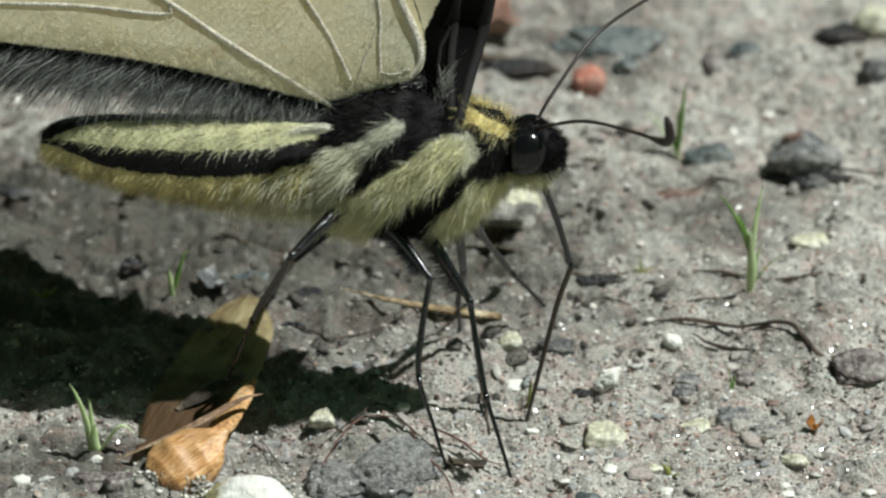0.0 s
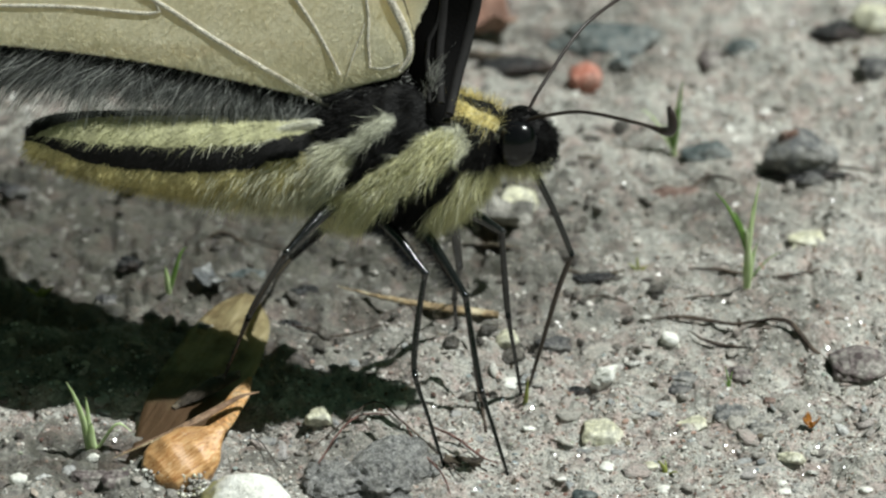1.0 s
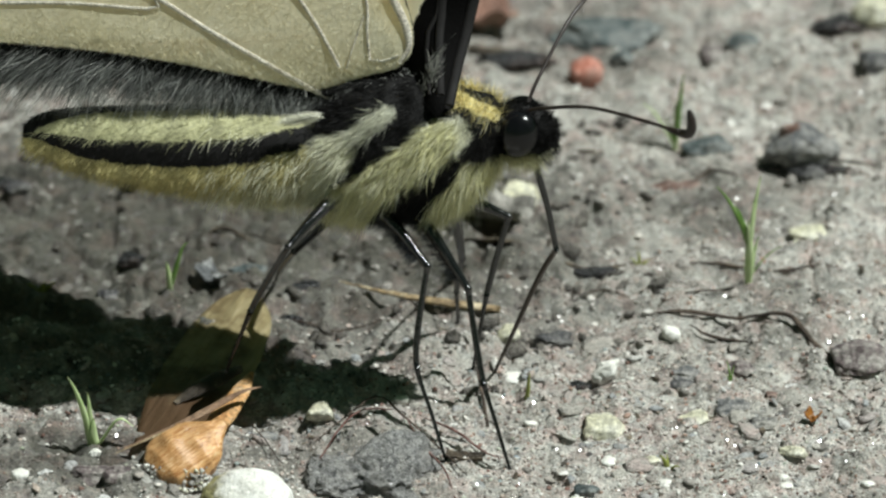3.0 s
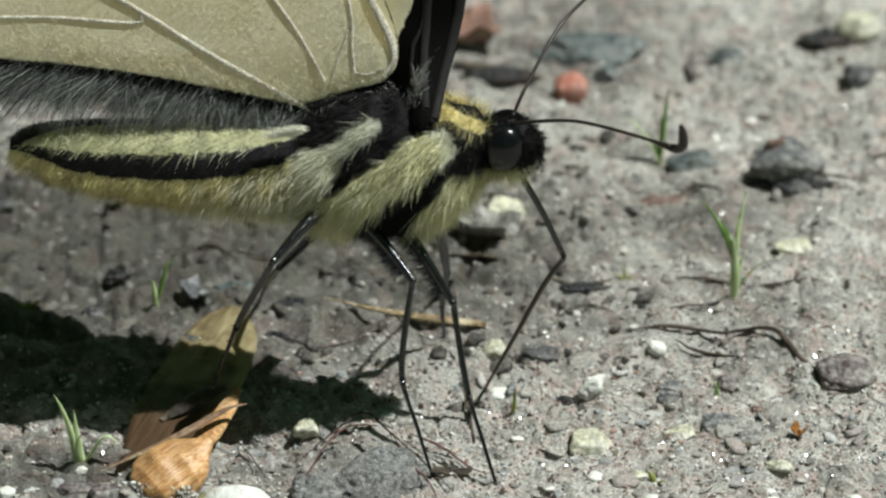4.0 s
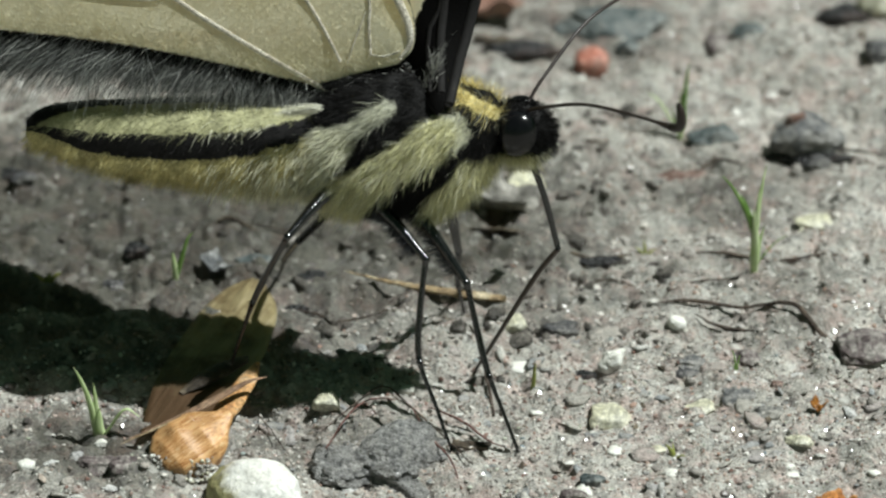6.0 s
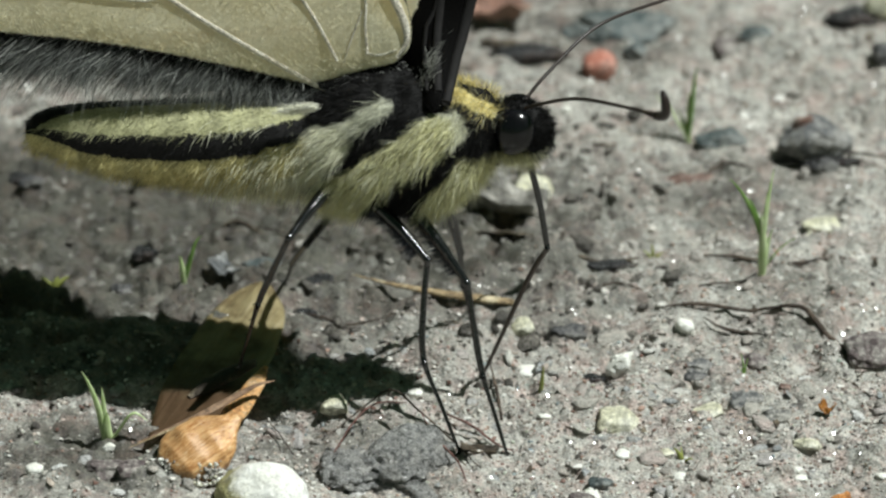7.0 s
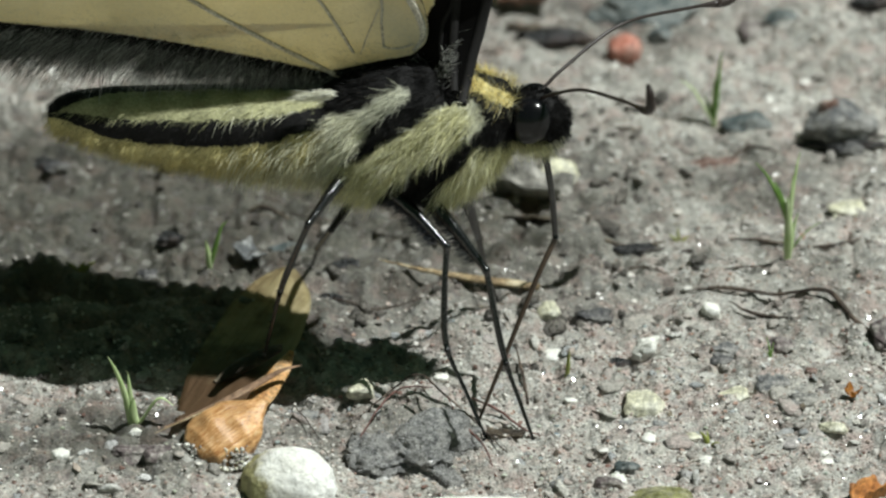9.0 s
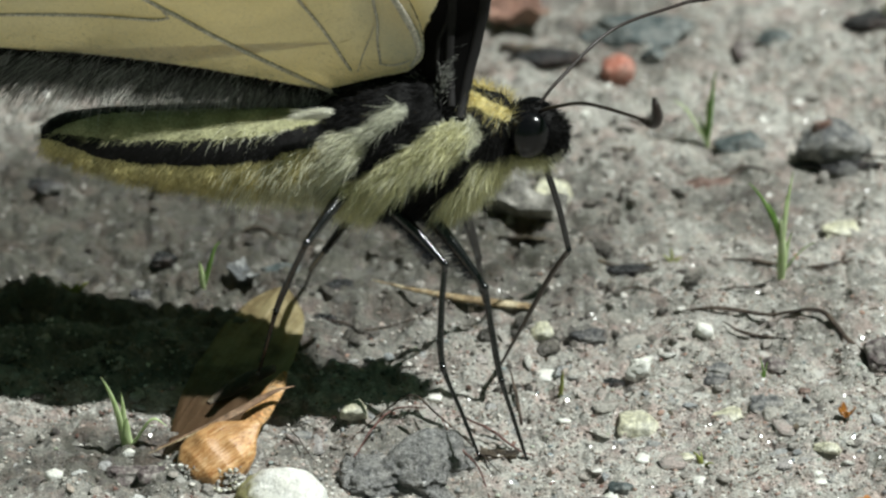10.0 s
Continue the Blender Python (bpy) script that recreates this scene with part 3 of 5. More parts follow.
stone("white_stone", "large rounded off-white stone with greenish flank", -11.2, -9.66, 5.3, 4.6, 4.2, "stained", 1, 0.3, 0.1)
stone("white_stone", "broad chalk-white stone at the near edge of the mud", -0.68, -14.96, 11, 4.5, 2.6, "white", 2, 0.35, 0.12)
stone("grey_rock", "half-buried wet grey speckled rock ridge", -4.15, -5.38, 7.2, 6.4, 3.0, "soaked", 3, 0.56, 0.55, chips=0)
stone("mossy_stone", "olive mossy flat stone on mud", 9.5, -11.75, 4.8, 2.8, 1.6, "olive", 4, 0.35, 0.25)
stone("pebble", "pale yellowish flat pebble on mud", 9.13, 0.21, 2.8, 2.4, 1.5, "pale", 5, 0.45, 0.15)
stone("pebble", "pale angular pebble beside the grey rock", -7.21, -0.23, 1.7, 1.5, 1.3, "pale", 6, 0.3, 0.25)
stone("pebble", "pale pebble behind the legs", 3.73, 9.13, 1.5, 1.3, 1.4, "pale", 7, 0.3, 0.2)
stone("pebble", "clean rounded white pebble on mud", 13.17, 9.26, 1.15, 1.0, 1.1, "white", 8, 0.25, 0.15)
stone("pebble", "tiny white pebble beside the grass", -20.05, -3.97, 0.75, 0.6, 0.5, "white", 9, 0.3, 0.15)
stone("pebble", "tiny white pebble on bare mud", -24.04, -6.55, 0.95, 0.8, 0.7, "white", 10, 0.3, 0.15)
stone("pebble", "chipped black and white pebble", 9.25, 5.85, 1.7, 1.0, 1.5, "white", 11, 0.12, 0.4, 30)
stone("pebble", "small white stone chip on mud", 9.29, -3.97, 0.8, 0.6, 0.4, "white", 12, 0.3, 0.25)
stone("pebble", "small white stone chip on mud", 12.47, -5.81, 1.0, 0.6, 0.4, "white", 13, 0.3, 0.25)
stone("pebble", "small white stone chip on mud", 11.81, -3.72, 0.9, 0.7, 0.4, "pale", 14, 0.3, 0.25)
stone("pebble", "small white stone chip on mud", 23.92, -7.04, 0.8, 0.6, 0.4, "white", 15, 0.3, 0.25)
stone("pebble", "small white stone chip on mud", 19.14, -6.18, 0.7, 0.5, 0.35, "white", 16, 0.3, 0.25)
stone("pebble", "grey pebble in the mud", 18.21, -0.23, 1.9, 1.2, 0.7, "grey", 17, 0.4, 0.3)
stone("pebble", "bluish flat pebble in the mud", 16.33, 2.1, 1.8, 1.4, 0.6, "slate", 18, 0.6, 0.3)
stone("pebble", "dark pebble in the mud", 13.62, 4.83, 1.6, 1.4, 0.7, "dark", 19, 0.5, 0.3)
stone("pebble", "bluish glinting pebble at the near edge", 8.05, -7.04, 1.5, 1.1, 0.9, "blue", 20, 0.35, 0.3)
stone("pebble", "small rounded white pebble on mud", 6.6, 36.28, 0.6, 0.5, 0.5, "white", 21, 0.2, 0.1)
stone("pebble", "white chip between the feet", -2.58, 2.29, 0.9, 0.7, 0.6, "white", 22, 0.35, 0.2)
stone("dark_rock", "dusty slate-grey rock with a reddish top", 21.3, 30.0, 5.0, 2.6, 4.3, "slate", 61, 0.3, 0.25, peak=0.8)
stone("red_stone", "rusty crumb lying on the slate-grey rock", 21.0, 30.2, 1.6, 0.9, 2.9, "rust", 51, 0.08, 0.4)
# thin black slab in place of the shade along the rock's foot
stone("dark_rock", "black strip standing in for shade under the slate-grey rock", 22.0, 28.9, 5.6, 0.8, 0.45, "wet", 52, 0.3, 0.3)
stone("purple_stone", "purplish-brown flat stone on mud", 24.01, 6.36, 3.9, 3.0, 2.0, "purple", 24, 0.3, 0.2)
stone("blue_stone", "flat bluish stone set in mud", 15.93, 32.11, 3.0, 2.0, 1.3, "blue", 25, 0.3, 0.25)
stone("red_stone", "brick-red rounded stone lying on mud", 8.75, 41.29, 2.15, 1.9, 1.9, "red", 26, 0.15, 0.12)
stone("blue_stone", "large blue-grey stone behind", 10.24, 46.76, 6.8, 4.0, 2.2, "blue", 27, 0.35, 0.25)
stone("blue_stone", "small blue-grey stone beside the red one", 10.99, 43.47, 1.5, 1.3, 1.0, "blue", 28, 0.35, 0.25)
stone("green_stone", "greenish dark pebble far behind", 18.65, 45.66, 2.1, 1.6, 0.9, "blue", 29, 0.35, 0.25)
stone("brown_stone", "reddish-brown slab far behind", 16.53, 45.15, 1.4, 2.6, 0.9, "purple", 30, 0.35, 0.25)
stone("pale_stone", "pale yellow-white stone far behind", 26.84, 48.24, 2.8, 2.2, 2.2, "pale", 31, 0.25, 0.2)
stone("pale_stone", "pale stone under the head", 4.41, 25.32, 3.2, 2.4, 2.6, "pale", 32, 0.25, 0.22)
stone("dark_rock", "dark stone at the far side of the mud", 26.56, 42.02, 2.2, 1.8, 1.4, "dark", 33, 0.3, 0.3)
stone("red_stone", "rust-brown rock crumb on mud", 13.91, 28.07, 2.9, 1.9, 1.2, "rust", 34, 0.4, 0.5)
stone("dark_rock", "long dark stone lying in the mud", 9.64, 17.21, 5.0, 1.1, 0.9, "wet", 35, 0.3, 0.3)
stone("dark_rock", "dark crumbling pebble on mud", 6.21, 9.59, 1.9, 1.3, 0.8, "dark", 36, 0.35, 0.4)
stone("dark_rock", "blue-black pebble behind the leaf", -11.53, 18.01, 2.4, 1.6, 0.9, "blue", 37, 0.4, 0.3)
stone("dark_rock", "dark pebble lying on the mud", -19.79, 14.56, 1.4, 1.0, 0.8, "dark", 38, 0.3, 0.3)
stone("dark_rock", "small black pebble far behind", -25.66, 26.97, 1.6, 1.1, 0.7, "dark", 39, 0.35, 0.3)
# this flat black body takes the place of a far shadow
stone("dark_rock", "black slab standing in for shadow far behind the wing", 4.06, 42.96, 5.0, 1.8, 1.5, "wet", 41, 0.35, 0.35)
stone("dark_rock", "dark greenish stone far behind", 24.44, 47.35, 3.4, 2.0, 1.2, "wet", 42, 0.4, 0.3)
stone("pale_stone", "flat beige stone beside the grass", 21.73, 21.91, 2.8, 1.8, 0.8, "pale", 43, 0.4, 0.3)
stone("dark_rock", "small dark stone below the wet rock", 22.11, 28.35, 1.6, 1.2, 0.9, "dark", 44, 0.35, 0.3)
stone("brown_stone", "brown pebble by the seed", -18.57, -7.04, 2.0, 1.5, 1.0, "purple", 40, 0.4, 0.25)
# black body added where a hollow beside the chipped pebble lies in shade
stone("dark_rock", "black blob standing in for the shaded hollow by the chipped pebble", 7.83, 4.54, 1.3, 1.1, 0.7, "wet", 71, 0.35, 0.3)
stone("dark_rock", "wet slaty shard pressed into the mud", 13.69, 5.48, 2.0, 1.5, 0.8, "slate", 72, 0.5, 0.45)
stone("brown_stone", "dark maroon stone behind the tiny sprout", 17.38, 6.20, 1.9, 1.6, 1.1, "purple", 73, 0.35, 0.3)
stone("pebble", "flat bluish wet pebble in the mud", 16.52, 2.01, 2.2, 2.0, 0.8, "slate", 74, 0.6, 0.35)
stone("pebble", "pale clear quartz pebble in the mud", 14.37, 0.91, 1.9, 1.6, 0.9, "pale", 75, 0.55, 0.2)
stone("pebble", "dusky grey pebble in the mud", 18.00, -0.27, 1.7, 1.3, 0.8, "slate", 76, 0.5, 0.3)
stone("brown_stone", "small dark red pebble on the mud", 18.77, 2.87, 0.9, 0.7, 0.5, "rust", 77, 0.35, 0.3)
stone("pebble", "dark grey crumbled stone by the pale pebble", 6.20, 9.45, 2.3, 1.6, 1.2, "dark", 78, 0.35, 0.5)
stone("pebble", "wet pale pebble beside the grass tip", 4.02, 5.61, 1.7, 1.3, 0.7, "white", 79, 0.55, 0.2)
stone("pebble", "small white chip on the mud", 4.84, 0.40, 0.8, 0.5, 0.35, "white", 80, 0.3, 0.2)
stone("pebble", "small white chip on the mud", 9.23, -4.33, 0.9, 0.8, 0.4, "white", 81, 0.3, 0.25)
stone("pebble", "yellowish white chip on the mud", 11.69, -3.80, 1.0, 0.6, 0.4, "pale", 82, 0.3, 0.25)
stone("pebble", "yellowish white chip on the mud", 12.59, -6.22, 1.1, 0.6, 0.4, "white", 83, 0.3, 0.25)
stone("pebble", "small white chip on the mud", 19.29, -6.61, 0.9, 0.6, 0.4, "white", 84, 0.3, 0.25)
stone("pebble", "mauve glinting pebble at the near edge", 6.89, -9.50, 1.5, 1.1, 0.8, "purple", 85, 0.35, 0.3)
stone("pebble", "glassy white pebble at the near edge", 7.47, -8.90, 1.0, 0.8, 0.9, "white", 86, 0.2, 0.25)
stone("brown_stone", "pale pebble bedded in mud", 19.89, -3.54, 1.6, 1.1, 0.6, "pale", 87, 0.65, 0.3)
stone("pebble", "pale wet pebble on the dark mud", -24.19, -6.67, 1.0, 0.8, 0.7, "white", 88, 0.3, 0.15)
stone("mud_clod", "brown clod of soil beside the seed", -20.03, -6.11, 2.4, 1.6, 1.2, "purple", 89, 0.4, 0.35)
stone("dark_rock", "dark wet crumb by the straw", -9.17, 11.48, 1.8, 1.2, 1.0, "wet", 90, 0.4, 0.5)
stone("dark_rock", "dark wet crumb behind the hind foot", -8.38, 14.88, 2.0, 1.3, 1.1, "wet", 91, 0.4, 0.5)
stone("dark_rock", "dark wet stone behind the legs", -18.63, 17.55, 1.6, 1.1, 0.9, "wet", 92, 0.35, 0.3)
stone("dark_rock", "black flat stone far behind the tail", -26.42, 27.83, 1.9, 1.2, 0.6, "wet", 93, 0.4, 0.3)


def stick(name, label, points, radii, material, category="twig", flat=1.0, seg=8, thin=0.62):
    """A stalk lying on the ground; points are x, y and height above the mud."""
    pts = resample([(x, y, gh(x, y) + z) for x, y, z in points], 28)
    jit = np.array([[noise.noise(Vector((p[0] * 1.7, k * 9.1, p[1] * 1.7))) * 0.06 for k in range(3)] for p in pts])
    ob = part(name, tube(bmesh.new(), pts + jit, [r * thin for r in radii], seg, flat), material)
    return tagged(ob, label, category)


stick("straw", "split golden straw lying on the mud", [(-6.23, 14.69, 0.9), (-3.12, 12.85, 0.8), (-0.13, 11.93, 0.6), (3.25, 11.41, 0.2)], (0.06, 0.2, 0.36, 0.5, 0.56, 0.44), STRAW, "straw", 0.55, 8, 0.66)
stick("twig", "thin bent brown leaf stalk", [(12.14, 12.06, 0.2), (14.12, 11.54, 0.35), (17.08, 10.89, 0.5), (19.86, 9.98, 0.5), (21.45, 8.29, 0.4), (22.29, 6.88, 0.1)], (0.08, 0.2, 0.15, 0.17, 0.25, 0.12), TWIG, thin=0.7)
stick("twig", "dark rootlet crossing the mud", [(17.53, 14.82, 0.15), (16.19, 14.69, 0.2), (14.5, 13.38, 0.2), (12.65, 12.59, 0.15)], (0.05, 0.1, 0.1, 0.05), TWIG)
stick("twig", "dark rootlet crossing the mud", [(14.26, 10.43, 0.2), (15.72, 9.46, 0.25), (17.67, 8.68, 0.1)], (0.06, 0.2, 0.1), TWIG)
stick("twig", "thin reddish rootlet over the rock", [(-7.23, -3.22, 0.3), (-5.32, -0.23, 0.9), (-3.87, 0.4, 1.0), (-2.56, -0.73, 0.7), (-0.45, -3.53, 0.3), (1.16, -6.31, 0.1)], (0.05, 0.09, 0.1, 0.1, 0.08, 0.05), TWIG)
REDDISH = mottled("red_rootlet", [(0.05, 0.02, 0.017), (0.13, 0.055, 0.045), (0.24, 0.13, 0.11)], 900, (0.25, 0.6), 0.00006, 3500)
stick("twig", "wet reddish rootlet beside the grey rock", [(-7.68, -5.81, 0.3), (-5.94, -3.22, 0.9), (-4.66, -1.36, 1.2), (-3.05, -1.23, 1.1)], (0.05, 0.1, 0.1, 0.05), REDDISH)
stick("twig", "wet reddish rootlet beside the grey rock", [(-2.23, -1.67, 0.9), (-1.26, -3.97, 0.7), (-0.13, -6.31, 0.5), (0.51, -8.26, 0.2)], (0.05, 0.11, 0.1, 0.06), REDDISH)
stick("twig", "wet reddish rootlet lying between the feet", [(-1.27, 0.4, 0.2), (0.52, -1.36, 0.4), (2.13, -2.6, 0.3), (3.1, -3.22, 0.1)], (0.05, 0.12, 0.12, 0.05), REDDISH)
stick("twig", "short curved rootlet on mud", [(-11.17, -0.11, 0.3), (-10.41, -2.6, 0.4), (-9.47, -4.46, 0.2)], (0.05, 0.07, 0.04), TWIG)
# thick dark rod that fills in the long far shadow
stick("twig", "dark rod standing in for shadow far behind the head", [(1.44, 44.56, 0.6), (4.06, 43.98, 0.5), (6.43, 42.38, 0.2)], (0.5, 0.7, 0.4), ROT)
stick("twig", "dark rootlet behind the straw", [(-13.95, 21.04, 0.2), (-10.57, 20.7, 0.3), (-7.53, 20.02, 0.1)], (0.06, 0.1, 0.05), TWIG)
stick("twig", "thin dark stalk by the dark stone", [(7.52, 13.84, 0.1), (9.18, 13.64, 0.25), (10.84, 13.7, 0.1)], (0.05, 0.09, 0.05), TWIG)
stick("twig", "dark stalk behind the grass", [(14.7, 28.35, 0.2), (16.24, 28.56, 0.3), (18.28, 28.07, 0.1)], (0.08, 0.13, 0.06), TWIG)
stick("twig", "dark stalk beyond the grass", [(18.6, 16.81, 0.1), (20.61, 16.95, 0.25), (22.27, 16.81, 0.1)], (0.07, 0.12, 0.06), TWIG)
stick("twig", "thin stalk lying behind the bluish stone", [(21.76, 30.15, 0.2), (24.14, 29.74, 0.3), (26.55, 30.15, 0.2)], (0.1, 0.16, 0.08), TWIG)
stick("twig", "long dark rotten stick lying on the mud", [(7.07, 17.55, 0.1), (8.64, 17.35, 0.3), (10.71, 17.14, 0.1)], (0.2, 0.42, 0.2), ROT)
stick("twig", "dark stalk lying behind the grass", [(14.53, 18.47, 0.1), (16.02, 17.80, 0.25), (18.17, 17.06, 0.1)], (0.08, 0.2, 0.1), TWIG)
stick("twig", "dark stalk crossing the mud beyond the grass", [(18.34, 17.13, 0.1), (20.35, 17.25, 0.2), (22.97, 17.38, 0.1)], (0.1, 0.22, 0.1), TWIG)
stick("twig", "dark rootlet on the damp mud", [(-9.51, 11.71, 0.1), (-8.17, 10.73, 0.3), (-6.34, 10.20, 0.3), (-3.04, 11.04, 0.1)], (0.05, 0.12, 0.1, 0.05), TWIG)
stick("twig", "short rotten root on the damp mud", [(-14.87, 20.69, 0.1), (-13.19, 20.95, 0.3), (-11.43, 20.68, 0.1)], (0.1, 0.25, 0.1), ROT)
stick("twig", "short dark splinter behind the foot", [(1.77, 5.27, 0.6), (2.09, 3.05, 0.3), (2.41, 0.52, 0.1)], (0.07, 0.16, 0.14), TWIG)


def crumpled(name, label, x, y, w, d, h, material, seed, turn=0.0, lift=0.3, category="leaf"):
    """A curled scrap of dead leaf with thickness."""
    bm = bmesh.new()
    bmesh.ops.create_grid(bm, x_segments=14, y_segments=10, size=1)
    for q in bm.verts:
        u, v_ = q.co.x, q.co.y
        edge = 1 + 0.25 * noise.noise(Vector((u * 2, v_ * 2, seed)))
        q.co = Vector((u * w / 2 * edge, v_ * d / 2 * edge, h * (0.5 * v_ * v_ + 0.35 * noise.noise(Vector((u * 1.8, v_ * 1.8, seed * 3.7))))))
    bmesh.ops.solidify(bm, geom=bm.faces[:], thickness=0.1)
    ob = part(name, bm, material)
    ob.matrix_world = pose(x * MM, y * MM, (gh(x, y) + lift) * MM, 0, 0, turn)
    return tagged(ob, label, category)


crumpled("dead_leaf", "bleached crumpled leaf scrap under the head", 2.77, 23.27, 4.8, 2.4, 2.2, mottled("grey_leaf", [(0.08, 0.075, 0.065), (0.20, 0.19, 0.17), (0.42, 0.40, 0.36)], 700, (0.4, 0.8)), 3, -22, 0.9)
crumpled("dead_leaf", "dark rotten leaf scrap on mud", 2.56, 21.71, 4.2, 2.4, 1.0, ROT, 5, -10, 0.25)
crumpled("dead_leaf", "slate-grey curled leaf scrap beside the grass", -13.82, 15.69, 1.2, 2.0, 0.8, mottled("slate_leaf", [(0.04, 0.042, 0.045), (0.12, 0.125, 0.13), (0.32, 0.32, 0.31)], 900, (0.3, 0.7)), 7, 30, 0.4)
crumpled("dead_leaf", "reddish-brown dead leaf far behind", 2.61, 48.61, 3.4, 2.6, 2.2, mottled("brown_leaf", [(0.13, 0.07, 0.05), (0.28, 0.16, 0.12), (0.40, 0.27, 0.2)], 400), 9, 15, 0.7)
crumpled("dead_leaf", "orange curled leaf scrap at the near edge", 21.6, -11.3, 1.9, 1.4, 1.7, mottled("orange_leaf", [(0.33, 0.12, 0.03), (0.55, 0.24, 0.07), (0.6, 0.34, 0.16)], 500), 11, 35, 0.6)
crumpled("dead_leaf", "dark rotten leaf scrap between the feet", 1.04, -4.29, 2.1, 0.7, 0.5, ROT, 15, -8, 0.12)
crumpled("seed_case", "small amber husk standing on the mud", 21.1, -0.11, 0.75, 0.8, 0.9, AMBER, 13, 60, 0.45, "seed")


def grass(label, x, y, blades, material, tip_material=None):
    """A seedling: each blade is (height, lean x, lean y, curl, width), and the height at which it forks off the stem."""
    tuft = new("grass_seedling")
    z0 = gh(x, y) - 0.25
    tuft.matrix_world = pose(x * MM, y * MM, z0 * MM)
    for i, (h, lx, ly, curl, w, *fork) in enumerate(blades):
        z1 = fork[0] if fork else 0
        rise = h - z1
        pts = resample([(0 if fork else 0.1 * i - 0.1, 0, z1), (lx * 0.25, ly * 0.25, z1 + rise * 0.42), (lx * 0.65, ly * 0.65, z1 + rise * 0.8 + curl * 0.3), (lx, ly, h)], 14)
        bm = bmesh.new()
        tube(bm, pts, (w * 0.6, w, w * 0.9, w * 0.6, 0.03), 6, 0.5)
        part("blade", bm, tip_material if tip_material and i % 2 else material, tuft)
    return tagged(tuft, label, "grass", "grass seedlings")


grass("pale green grass seedling with three curling blades", -20.22, -2.91, [(4.7, -1.3, 0.2, 0, 0.2), (3.6, -0.2, 0.3, 0, 0.2), (1.7, 2.4, -0.3, 2.6, 0.2), (2.1, 0.1, 0, 0, 0.34)], PALE_GREEN)
grass("upright green grass seedling with forked blades", 17.93, 14.69, [(4.4, -0.15, 0.1, 0, 0.3), (6.4, -2.0, 0.6, 0, 0.15, 2.2), (6.9, 0.6, 0.9, 0, 0.13, 2.4), (5.2, -0.9, 0.4, 0, 0.14, 2.3), (5.6, 0.2, 0.4, 0, 0.12, 2.6), (2.4, 1.9, 0.5, 0.2, 0.08, 0.5), (3.2, 0.5, 0.2, 0, 0.16, 0.3)], PALE_GREEN, GREEN)
grass("short green grass blade far behind", 14.02, 32.74, [(5.4, 0.5, 0.3, 0, 0.2), (3.6, 0.0, 0.2, 0, 0.17), (2.4, -0.6, 0.2, 0, 0.16), (3.3, -2.0, 0.4, 0.4, 0.16)], GREEN, PALE_GREEN)
grass("curved green grass seedling behind the leaf", -16.17, 13.7, [(3.2, 1.1, 0.4, 0.8, 0.17), (2.0, -0.2, 0.1, 0, 0.2)], GREEN, PALE_GREEN)
grass("short yellowish grass tip by the foot", 4.7, 2.92, [(1.9, 0.15, 0.2, 0, 0.14), (1.4, 0.05, 0.5, 0, 0.12)], YELLOW_GREEN)
grass("tiny green sprout on bare mud", 16.5, 4.44, [(1.5, -0.25, 0.2, 0, 0.07), (1.1, 0.2, 0.3, 0, 0.06), (0.7, -0.3, 0.0, 0, 0.06)], GREEN)
grass("tiny yellow-green sprout on bare mud", 12.69, -4.46, [(0.9, -0.5, 0.2, 0, 0.16), (0.5, 0.6, -0.4, 0.2, 0.13), (0.8, -0.1, 0.5, 0, 0.12)], YELLOW_GREEN)
grass("low mossy green tuft on mud", -23.96, 14.69, [(0.8, -0.7, 0.3, 0, 0.2), (0.9, 0.4, 0.2, 0, 0.22), (0.8, 1.0, 0.4, 0, 0.18)], YELLOW_GREEN)
grass("low yellowish tuft behind the dark stone", 11.54, 18.55, [(1.0, -0.1, 0.3, 0, 0.1), (0.5, 0.6, 0.1, 0, 0.16), (0.6, -0.6, 0.2, 0, 0.14)], YELLOW_GREEN)


